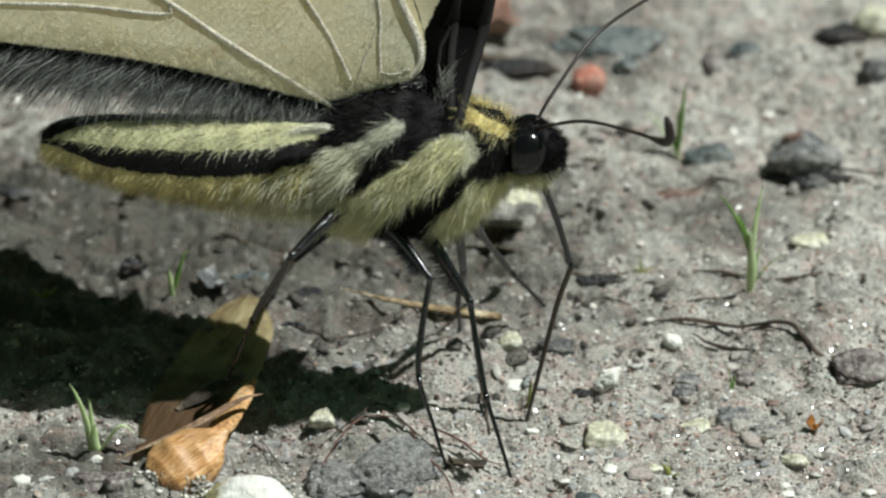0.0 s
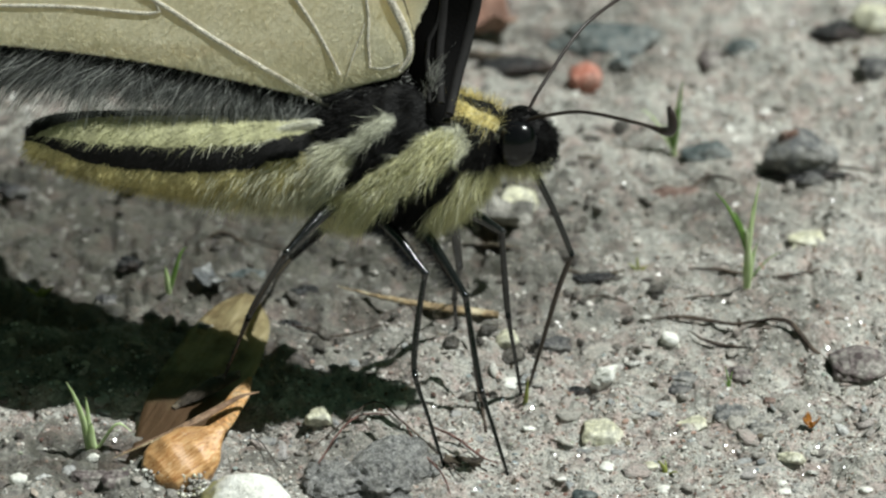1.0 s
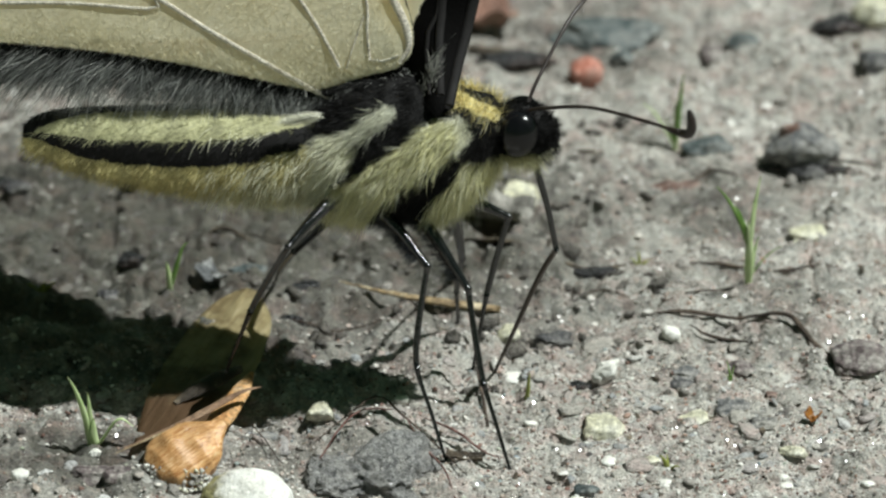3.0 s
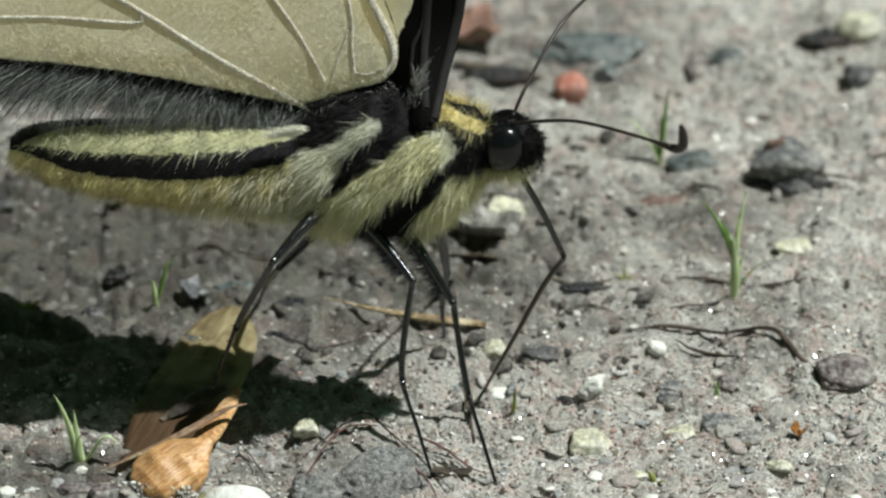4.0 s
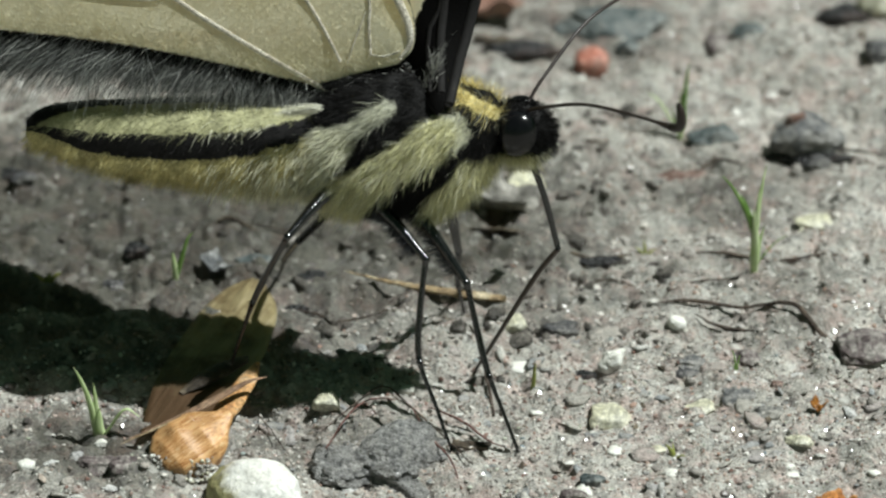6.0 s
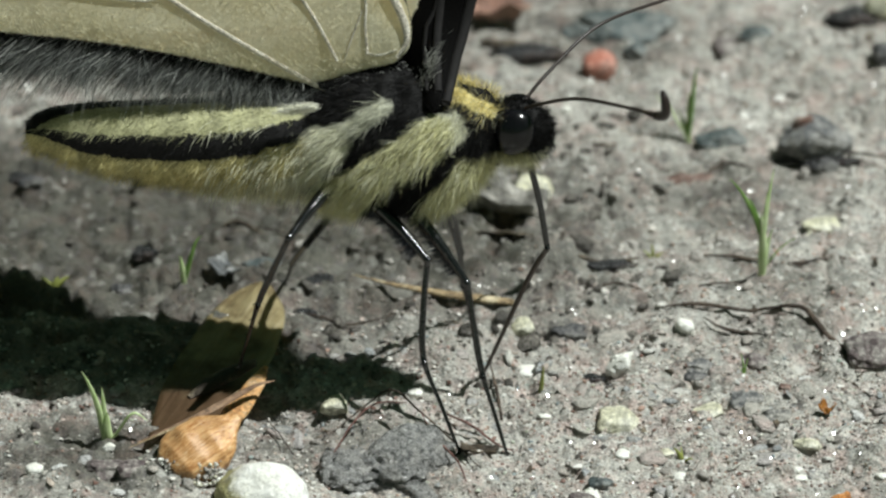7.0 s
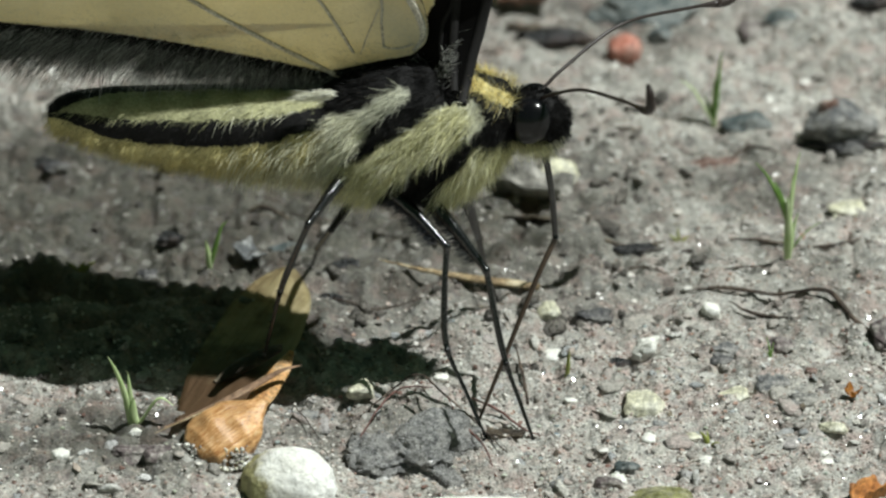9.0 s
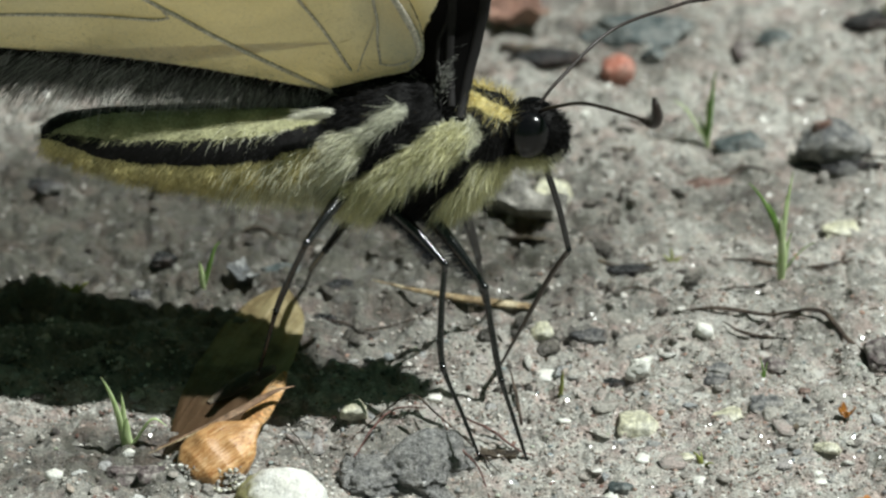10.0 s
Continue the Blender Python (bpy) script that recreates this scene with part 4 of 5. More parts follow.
def maple_seed():
    """A winged seed: papery blade lying back, torn fold on it, swollen husk in front."""
    cx, cy = -14.66, -3.22
    root = new("winged_seed")
    root.matrix_world = pose(cx * MM, cy * MM, gh(cx, cy) * MM)
    loc = lambda x, y, z=0.0: (x - cx, y - cy, z)
    left = resample([loc(-17.81, -3.59, 0.5), loc(-17.14, 2.03, 0.55), loc(-15.54, 7.65, 0.7), loc(-13.98, 11.54, 0.7), loc(-12.27, 13.64, 0.6)], 26)
    right = resample([loc(-12.57, -2.6, 0.7), loc(-11.47, 2.16, 0.9), loc(-10.57, 5.91, 0.95), loc(-10.18, 9.98, 0.85), loc(-10.94, 13.51, 0.6)], 26)
    n_, verts = 16, []
    for i in range(26):
        for j in range(n_):
            s = j / (n_ - 1)
            p = left[i] * (1 - s) + right[i] * s
            p[2] += 0.25 * math.sin(s * math.pi) + 0.12 * noise.noise(Vector((i * 0.3, j * 0.5, 0))) + 0.05 * math.sin(j * 2.1 + i * 0.25)
            verts.append(p)
    faces = [(i * n_ + j, i * n_ + j + 1, (i + 1) * n_ + j + 1, (i + 1) * n_ + j) for i in range(25) for j in range(n_ - 1)]
    blade = mesh_part("papery_wing", verts, faces, SEED_WING, root, "translucent brown papery wing")
    m = blade.modifiers.new("thick", "SOLIDIFY")
    m.thickness = 0.06 * MM
    nx, ny, _ = loc(-14.97, -6)
    v, f, _ = loft(np.array([-2.2, -2.0, -1.3, -0.2, 0.9, 1.8, 2.5, 3.1]), np.array([0, 0, 0, 0, 0, 0.1, 0.3, 0.5]), np.array([0.2, 0.75, 1.15, 1.3, 1.2, 0.85, 0.45, 0.15]), np.array([0.3, 1.1, 1.7, 2.0, 1.9, 1.4, 0.7, 0.2]), 48, 40, 0.16)
    husk = mesh_part("husk", v, f, NUT, root, "swollen orange-brown husk")
    husk.matrix_basis = pose(nx * MM, ny * MM, 1.2 * MM, 14, -18, 32)
    bm = bmesh.new()
    fold = resample([loc(-18.39, -3.72, 0.4), loc(-15.62, -3.35, 1.5), loc(-13.22, -2.48, 2.4), loc(-11.63, -1.48, 2.8), loc(-10.57, -0.98, 2.8)], 24)
    tube(bm, fold, (0.06, 0.22, 0.32, 0.36, 0.26, 0.07), 10, 0.3)
    part("torn_edge", bm, mottled("torn_edge", [(0.14, 0.08, 0.05), (0.30, 0.19, 0.12), (0.5, 0.36, 0.25)], 500), root, "curled torn brown edge")
    for k in range(3):  # splinters along the tear
        bm = bmesh.new()
        off = 0.35 * k - 0.25
        tube(bm, resample([loc(-18.9 + 1.3 * k, -4.0 + off, 0.35), loc(-15.8 + 0.6 * k, -3.1 + 1.5 * off, 1.45), loc(-13.5 + 0.5 * k, -2.0 + 1.6 * off, 2.25 + 0.1 * k)], 16), (0.03, 0.1, 0.12, 0.04), 6, 0.5)
        part("splinter", bm, TWIG if k == 1 else STRAW, root, "thin torn fibre")
    bm = bmesh.new()
    tube(bm, resample([loc(-13.43, -3.22, 1.2), loc(-12.62, -1.79, 1.55), loc(-11.82, -0.17, 1.9), loc(-11.13, 1.28, 2.4)], 16), (0.6, 0.8, 0.66, 0.58, 0.15), 12, 0.45)
    part("flap", bm, mottled("husk_skin", [(0.34, 0.15, 0.05), (0.56, 0.32, 0.13), (0.80, 0.62, 0.42)], 700, (0.25, 0.5), 0.00005), root, "orange lifted flap")
    bm = bmesh.new()
    tube(bm, resample([loc(-15.56, 0.4, 0.9), loc(-14.29, 1.28, 1.3), loc(-12.84, 2.03, 1.7), loc(-11.73, 2.03, 2.2)], 14), (0.2, 0.6, 0.65, 0.3), 10, 0.4)
    part("rotten_strip", bm, ROT, root, "blackened rotten strip")
    rng = random.Random(4)
    crumb_at = lambda x0, y0, u, h: pose((x0 + u) * MM, (y0 - 1.3 - 0.8 * (1 - (u / 2.4) ** 2) + 0.4 * h) * MM, (0.2 + 1.2 * h) * MM)
    for k in range(170):
        bm = bmesh.new()
        bmesh.ops.create_icosphere(bm, subdivisions=2, radius=rng.uniform(0.05, 0.15))
        for q in bm.verts:
            q.co *= 1 + 0.9 * noise.noise(q.co * 16 + Vector((k, 0, 0)))
        c = part("crust_crumb", bm, STONE[("clod", "pale", "clod", "clod", "white")[k % 5]], root)
        c.matrix_basis = crumb_at(nx, ny, rng.uniform(-2.1, 1.5), rng.random() ** 1.8)
    return tagged(root, "brown maple seed with papery wing and swollen husk", "seed")


maple_seed()

# ---- the butterfly: local millimetres from the middle of its thorax, x forward, z up ----
PIVOT = Vector((-2.7, 3.51, 16.21))
butterfly = tagged(new("butterfly"), "cream and black striped swallowtail butterfly drinking from mud", "butterfly")
butterfly.matrix_world = pose(*(PIVOT * MM), 0, 0, -6)
CREAM, PALE, YELLOW, BLACK, GREY = (0.72, 0.70, 0.42), (0.80, 0.79, 0.62), (0.82, 0.70, 0.30), (0.006, 0.0055, 0.0055), (0.52, 0.53, 0.51)
rng = np.random.default_rng(5)


def flank(p):
    """Side-view coordinates on which the fur's bands are laid out, alike on both flanks."""
    x, y, z = p
    return np.array([0.9945 * x - 0.105 * abs(y), 0.866 * z - 0.052 * x - 0.497 * abs(y)])


# bands of pale fur on the thorax: two ends, radius, colour
BANDS = [
    ((-5.94, -2.41), (-3.53, -0.48), 1.25, PALE), ((-3.53, -0.32), (-0.5, 1.9), 0.5, (0.62, 0.62, 0.5)), ((-3.21, -2.89), (-1.93, -3.21), 0.9, CREAM),
    ((-1.76, -2.73), (2.41, 0.32), 1.08, CREAM), ((2.25, 0.48), (3.27, 0.64), 0.95, PALE), ((2.57, -3.85), (4.33, -2.09), 0.85, CREAM),
    ((4.33, -1.8), (6.6, -1.2), 0.85, CREAM), ((2.95, 4.3), (3.3, 2.95), 0.3, YELLOW), ((3.3, 2.95), (4.35, 2.3), 0.38, YELLOW), ((4.35, 2.3), (5.5, 1.85), 0.36, YELLOW), ((5.9, 1.75), (6.2, 1.85), 0.32, PALE),
]


def fur_colour(p):
    q = flank(p)
    for a, b, r, c in BANDS:
        a, b = np.array(a), np.array(b)
        s = np.clip((q - a) @ (b - a) / max(1e-6, (b - a) @ (b - a)), 0, 1)
        if np.linalg.norm(q - a - s * (b - a)) < r * (1 + 0.3 * noise.noise(Vector((p[0] * 1.5, p[1] * 1.5, p[2] * 1.5)))):
            return c
    return BLACK


def furry(name, ob, count, length, width, sweep, pick, parent, label="", keep=None):
    """Hairs over a mesh part, leaning along sweep."""
    me = ob.data
    v = np.array([q.co for q in me.vertices]) / MM
    nrm = np.array([q.normal for q in me.vertices])
    polys = [tuple(q.vertices) for q in me.polygons if len(q.vertices) == 4]
    area = np.array([q.area for q in me.polygons if len(q.vertices) == 4])
    chosen = rng.choice(len(polys), count, p=area / area.sum())
    roots, ways, cols, ln, wd = [], [], [], [], []
    for c in chosen:
        w = rng.dirichlet((1, 1, 1, 1))
        ids = list(polys[c])
        p, n_ = w @ v[ids], w @ nrm[ids]
        if keep is not None and not keep(p):
            continue
        col = pick(p)
        roots.append(p - n_ * 0.05)
        lock = np.array([noise.noise(Vector(p * 2.6 + np.array([k * 31.7, 0, 0]))) for k in range(3)])
        ways.append(n_ * 0.6 + np.array(sweep) + lock * 0.4 + rng.normal(0, 0.22, 3))
        t = rng.uniform(0.75, 1.15) * (1 + 0.35 * lock[0])
        cols.append([k * t for k in col])
        k = 0.6 if col is BLACK else 1.0
        ln.append(length * k * rng.uniform(0.6, 1.25))
        wd.append(width * rng.uniform(0.7, 1.3))
    return hairs(name, roots, ways, ln, wd, cols, FUR, parent, label)


def thorax():
    xs = np.array([-5.34, -4.53, -3.24, -0.65, 1.94, 3.88, 5.33, 6.13])
    cz = (260 - np.array([268, 268, 265, 262, 262, 255, 240, 235])) * 0.0370 + 0.06 * xs
    v, f, _ = loft(xs, cz, np.array([55, 80, 108, 124, 122, 104, 72, 40]) * 0.0345, np.array([1.6, 2.3, 2.9, 3.2, 3.1, 2.6, 1.9, 1.1]), 100, 88, 0.06)
    ob = mesh_part("thorax", v, f, SCALES, butterfly, "furry black thorax with cream bands")
    set_tint(ob, [[0.7 * k for k in fur_colour(p)] for p in v])
    furry("long_fur", ob, 4200, 1.6, 0.02, (-0.55, 0, -0.35), lambda p: BLACK if fur_colour(p) is BLACK else PALE, ob, "sparse longer pale hairs")
    furry("collar_fur", ob, 18000, 1.05, 0.022, (-0.1, 0, 0.3), fur_colour, ob, "fluffy black and yellow collar fur", lambda p: p[0] > 3.23 and p[2] > 1.2)
    furry("thorax_fur", ob, 46000, 1.2, 0.021, (-0.65, 0, -0.55), fur_colour, ob, "long cream and black fur")
    return ob


THORAX = thorax()
WAIST = Vector((-4.21, 0, -0.32))


def abdomen():
    xs = np.array([-21.39, -20.96, -20.15, -18.84, -16.23, -12.97, -9.72, -6.48, -3.56])
    cz = (260 - np.array([243, 243, 242, 246, 256, 263, 268, 270, 268])) * 0.0370 + 0.06 * xs
    hz = np.array([15, 29, 39, 50, 63, 73, 80, 82, 78]) * 0.034
    v, f, ang = loft(xs, cz, hz, hz * 0.93, 170, 180, 0.02)
    stripe_x = [-20.8, -19.49, -17.86, -14.6, -11.35, -8.1, -5.18]
    mid, half = [26, 19, 11, 15, 20, 30, 48], [8.5, 14.5, 18.5, 18, 16.5, 15, 13.5]
    top = [36, 60, 80, 87, 89, 89, 80]

    def colour(p, th):
        a = math.degrees(math.asin(max(-1, min(1, math.sin(th)))))
        j = 3.6 * noise.noise(Vector((p[0] * 1.6, p[1] * 2.2, p[2] * 2.2))) + 3.4 * noise.noise(Vector((p[0] * 7, p[1] * 7, p[2] * 7)))
        x = p[0]
        if a + j > np.interp(x, stripe_x, top) - (30 if p[1] > 0 else 0) or abs(a + j - np.interp(x, stripe_x, mid)) < np.interp(x, stripe_x, half):
            return BLACK
        ring = 0.88 + 0.14 * math.sin(x * 2.6) + 0.22 * noise.noise(Vector((x * 1.3, p[1], p[2] * 0.9)))
        base = (0.50, 0.49, 0.285) if a > np.interp(x, stripe_x, mid) else (0.66, 0.59, 0.29)
        return [k * ring for k in base]
    v2 = v - np.array(WAIST)
    ob = mesh_part("abdomen", v2, f, SCALES, butterfly, "cream abdomen with black side stripe")
    cols = [colour(p, t) for p, t in zip(v, ang)]
    set_tint(ob, cols)
    ob.matrix_basis = Matrix.Translation(WAIST * MM)
    cz_of = lambda x: np.interp(x, xs, cz)
    pick = lambda p: colour(p + np.array(WAIST), math.atan2((p[2] + WAIST.z - cz_of(p[0] + WAIST.x)), abs(p[1]) + 1e-6))
    furry("abdomen_down", ob, 20000, 0.72, 0.024, (-0.7, 0, -0.5), pick, ob, "short cream and black down")
    furry("waist_fur", ob, 15000, 1.15, 0.03, (-0.5, 0, -0.7), lambda p: BLACK if pick(p) is BLACK else PALE, ob, "long pale fur at the waist", lambda p: p[0] > -7.8 + 5.4 * rng.random() and p[2] < 1.8)
    return ob


ABDOMEN = abdomen()


def waist_tuft():
    roots, ways = [], []
    for side in (-1, 1):
        for _ in range(420):
            s = rng.random()
            a, b = np.array((-4.07, -2.3, 3.02)), np.array((-5.67, -2.45, 2.72))
            p = a + (b - a) * s + rng.normal(0, 0.13, 3)
            roots.append((p[0], -side * p[1] if side > 0 else p[1], p[2]))
            ways.append((-1.0, side * 0.25, -0.05 + rng.normal(0, 0.12)))
    n_ = len(roots)
    hairs("waist_tuft", roots, ways, rng.uniform(0.6, 1.4, n_), rng.uniform(0.02, 0.04, n_), [[0.78 * t, 0.77 * t, 0.66 * t] for t in rng.uniform(0.7, 1.2, n_)], FUR, THORAX, "whitish hair tuft at the waist", 0.1)


waist_tuft()


def head():
    c = Vector((7.26, 0, 1.45))
    v, f, _ = loft(np.array([-2.0, -1.7, -1.0, 0.0, 0.9, 1.5, 1.75]), np.array([0, 0, 0, 0.05, 0, -0.1, -0.1]), np.array([0.8, 1.25, 1.7, 1.75, 1.5, 1.0, 0.4]), np.array([0.8, 1.1, 1.25, 1.2, 1.1, 0.8, 0.4]), 30, 32, 0.05)
    ob = mesh_part("head", v, f, SCALES, butterfly, "black furry head")
    set_tint(ob, [BLACK] * len(v))
    ob.matrix_basis = Matrix.Translation(c * MM)
    low = lambda p: CREAM if p[2] < -0.8 + 0.1 * p[0] and p[0] < 0.7 else BLACK
    furry("head_fur", ob, 7500, 1.1, 0.022, (0.3, 0, 0.15), low, ob, "black bristling fur, cream below")
    for s, label in ((-1, "glossy dark grey compound eye"), (1, "glossy dark grey compound eye")):
        bm = bmesh.new()
        bmesh.ops.create_uvsphere(bm, u_segments=40, v_segments=24, radius=1.0)
        bmesh.ops.scale(bm, vec=(1.18, 0.85, 1.36), verts=bm.verts)
        e = part("eye", bm, EYE_GLASS, butterfly, label)
        e.matrix_basis = pose((c.x - 0.25) * MM, s * 1.05 * MM, (c.z + 0.42) * MM, 8 * s, 12, 0)
        bm = bmesh.new()
        tube(bm, resample([(0.2, s * 0.35, -0.9), (0.9, s * 0.4, -1.05), (1.45, s * 0.35, -0.5), (1.75, s * 0.3, 0.2)], 16), (0.35, 0.45, 0.42, 0.12), 10)
        pal = part("palpus", bm, SCALES, butterfly, "pale and black furry mouth feeler")
        set_tint(pal, [PALE if q.co.z < -0.0006 else BLACK for q in pal.data.vertices])
        pal.matrix_basis = Matrix.Translation(c * MM)
        furry("palpus_fur", pal, 500, 0.5, 0.04, (0.3, 0, 0.1), lambda p: PALE if p[2] < -0.75 else BLACK, pal)
    return c


HEAD_AT = head()


def antenna(label, arch, L=12.0):
    """A thin whip with a club turned up at its end; it points along x from its joint."""
    pts = resample([(0, 0, 0), (L * 0.12, 0, arch * 0.45), (L * 0.4, 0, arch), (L * 0.75, 0, arch * 0.35), (L * 0.93, 0, -0.15), (L * 0.985, 0, 0.05), (L * 1.0, 0, 0.75), (L * 0.995, 0, 1.35)], 60)
    rad = [0.10 + 0.012 * (i % 2) for i in range(46)] + [0.15, 0.17, 0.2, 0.23, 0.26, 0.28, 0.29, 0.29, 0.29, 0.28, 0.26, 0.24, 0.18, 0.1]
    whip = part("antenna", tube(bmesh.new(), pts[:50], rad[:50], 10), ANTENNA, butterfly, label)
    part("club", tube(bmesh.new(), pts[49:], rad[49:], 12), ANTENNA, whip, "swollen upturned dark club")
    return whip


ANTENNA_NEAR = antenna("dark brown clubbed antenna", 0.7)
ANTENNA_FAR = antenna("dark brown clubbed antenna", 1.8, 15.5)

# ---- wings ----
HINGE = Vector((0.06, -0.45, 3.74))
HIND = [(-1.77, -0.1), (-3.22, -0.35), (-5.15, -0.74), (-8.38, -0.29), (-12.9, 0.34), (-17.75, 0.8), (-22.61, 0.92), (-27.8, 0.81), (-35.02, -2.1), (-43.62, -5.39), (-44.24, -4.19), (-38.89, 0.14),
        (-40.06, 5.64), (-41.76, 14.82), (-37.7, 22.8), (-28.06, 25.95), (-17.6, 23.79), (-8.72, 17.51), (-2.97, 11.03), (-0.38, 7.06), (0.67, 4.36), (0.75, 2.81), (0.15, 1.57), (-0.9, 0.47)]
FORE = [(2.25, -0.55), (0.8, 0.75), (-1.96, 3.53), (-4.55, 9.58), (-9.68, 19.49), (-14.41, 30.59), (-16.54, 43.23), (-14.65, 49.1), (-9.08, 50.93), (-2.24, 43.87), (2.88, 29.43), (4.89, 14.49), (4.36, 5.94), (3.76, 3.15), (3.1, 0.8)]
# lower limit of the cream field of the hindwing
FIELD = [(-42.12, 1.36), (-25.84, 1.61), (-22.6, 1.58), (-19.36, 1.51), (-16.13, 1.34), (-12.9, 1), (-9.67, 0.55), (-7.09, 0.13), (-4.99, -0.24), (-3.54, 0.26), (-1.94, 0.97), (-0.33, 1.4), (0.5, 1.87), (0.74, 2.99), (0.67, 4.36), (-0.38, 7.06)]
SLANT = 0.04
slanted = lambda pts: [(x - SLANT * z, z) for x, z in pts]
HIND, FORE, FIELD = slanted(HIND), slanted(FORE), slanted(FIELD)


def along(poly, p):
    """Distance from p to an open polyline."""
    best = 1e9
    for a, b in zip(poly, poly[1:]):
        d, q = b - a, p - a
        s = min(1, max(0, (q @ d) / (d @ d)))
        best = min(best, float(np.hypot(*(q - s * d))))
    return best


def wing_sheet(name, outline, hub, bulge, rows, cols, band, parent, label):
    ring = resample(outline + [outline[0]], cols)[:-1]
    hub = np.array(hub)
    v, shade = [], []
    for r in np.linspace(0.02, 1, rows):
        for q in ring:
            p = hub + (q - hub) * r
            wav = 0.10 * noise.noise(Vector((p[0] * 0.3, p[1] * 0.3, 0)))
            v.append((p[0], bulge(p) + wav, p[1]))
            shade.append(band(p, r))
    n_ = len(ring)
    f = [(i * n_ + k, i * n_ + (k + 1) % n_, (i + 1) * n_ + (k + 1) % n_, (i + 1) * n_ + k) for i in range(rows - 1) for k in range(n_)]
    f.append(tuple(range(n_))[::-1])
    ob = mesh_part(name, v, f, MEMBRANE, parent, label)
    at = ob.data.attributes.new("band", "FLOAT", "POINT")
    at.data.foreach_set("value", shade)
    return ob


VEINS = [
    ([(-4.02, -0.53), (-8.06, 1.61), (-11.28, 3.37), (-13.86, 4.89), (-20.6, 8.39), (-32.15, 11.56)], (0.16, 0.15, 0.13, 0.08)),
    ([(-13.98, 4.88), (-13.99, 4.19), (-18.37, 4.23), (-22.58, 4.01), (-30.68, 3.37), (-38.84, 2.23)], (0.11, 0.12, 0.10, 0.06)),
    ([(-3.39, 1.38), (-4.53, 3.46), (-5.82, 5.39), (-9.67, 10.33), (-17.64, 18.41)], (0.10, 0.12, 0.12, 0.07)),
    ([(-1.69, 2.02), (-1.86, 3.54), (-1.97, 5.6), (-3.28, 10.67), (-7.13, 16.58)], (0.08, 0.10, 0.09, 0.06)),
    ([(-3.03, 1.26), (-2.66, 2.63), (-2.03, 4.56)], (0.04, 0.05, 0.03)),
    ([(-1.78, 1.95), (-0.92, 1.93), (-0.02, 2.32)], (0.07, 0.08, 0.06)),
    ([(-0.02, 1.84), (0.49, 2.8), (0.38, 3.83), (-0.04, 4.84), (-0.63, 5.94), (-1.99, 8.34)], (0.10, 0.24, 0.26, 0.2, 0.1)),
]
FORE_VEINS = [
    ([(2.4, 0.65), (2.22, 3.07), (2.35, 5.83), (2.4, 16.05), (-4.7, 38.9)], (0.25, 0.3, 0.2, 0.12)),
    ([(2.89, 0.16), (3.38, 2.44), (3.75, 3.84), (4.34, 7.99), (4.26, 19.52), (-1.92, 42.27)], (0.3, 0.42, 0.36, 0.2)),
    ([(1.76, 0.62), (1.51, 3.37), (2.18, 6.51), (-0.14, 15.92), (-11.25, 38.6)], (0.12, 0.16, 0.14, 0.1)),
]


def wing(side):
    """Hindwing and forewing of one side; side -1 is the one whose underside shows."""
    name = "hindwing"
    field = np.array(resample(FIELD, 40))

    def hind_bulge(p):
        low = max(0.0, 0.9 - p[1])
        back = max(0.0, -p[0] - 4)
        return side * (0.25 * math.sin(min(3, max(0, p[1])) * 0.5) + 0.004 * back * low - 0.006 * max(0, p[1] - 8) ** 2)

    closed = np.vstack([field, [np.array(q) for q in ((-3.43, 35.7), (-47.61, 33.65), (-45.4, 1.18))]])

    def hind_band(p, r):
        inside = False
        for a, b in zip(closed, np.roll(closed, -1, 0)):
            if (a[1] > p[1]) != (b[1] > p[1]) and p[0] < (b[0] - a[0]) * (p[1] - a[1]) / (b[1] - a[1]) + a[0]:
                inside = not inside
        d = min(1.0, along(field, p) / 0.3)
        edge = 1.0 if r > 0.9 and p[1] > 7 else 0.0
        return max(edge, 0.5 - 0.5 * d if inside else 0.5 + 0.5 * d)
    hind = wing_sheet(name, [np.array(q) for q in HIND], (-3.24, 3.46), hind_bulge, 70, 220, hind_band, butterfly, "cream hindwing with black inner margin and raised pale veins")

    def fore_bulge(p):
        root = min(1.0, max(0.0, (5.5 - p[1]) / 5.5)) ** 1.5 * min(1.0, max(0.0, (p[0] - 0.4) / 1.4))
        return side * (3.2 * root - 0.35 - 0.006 * max(0, p[1] - 8) ** 2)

    def fore_band(p, r):
        lead = np.interp(p[1], [-2, 3, 6, 20, 40], [-0.6, 0.2, 1.3, 2.6, -6.6])
        stripe = 0.5 + 0.5 * math.sin(p[1] * 0.55 + p[0] * 0.2)
        soft = min(1.0, max(0.0, 0.5 + (p[0] - lead) / 0.6))
        return 1.0 if r > 0.9 or (p[1] > 9 and stripe > 0.75) else soft
    fore = wing_sheet("forewing", [np.array(q) for q in FORE], (-0.46, 15.91), fore_bulge, 60, 160, fore_band, butterfly, "cream and black forewing with a thick black leading edge")
    for obj, lines, lift, mat in ((hind, VEINS, 0.12, VEIN), (fore, FORE_VEINS, 0.02, BLACK_SCALES)):
        fn = hind_bulge if obj is hind else fore_bulge
        for pts, rad in lines:
            q = resample([np.array(k) for k in slanted(pts)], 40)
            bm = tube(bmesh.new(), [(a, fn((a, b)) + side * lift, b) for a, b in q], [k * 0.95 for k in rad], 8, 1.0)
            for vert in bm.verts:  # flattened against the membrane
                level = fn((vert.co.x, vert.co.z))
                vert.co.y = level + (vert.co.y - level) * 0.45
            part("vein", bm, mat, obj)
    return hind, fore, hind_bulge, fore_bulge


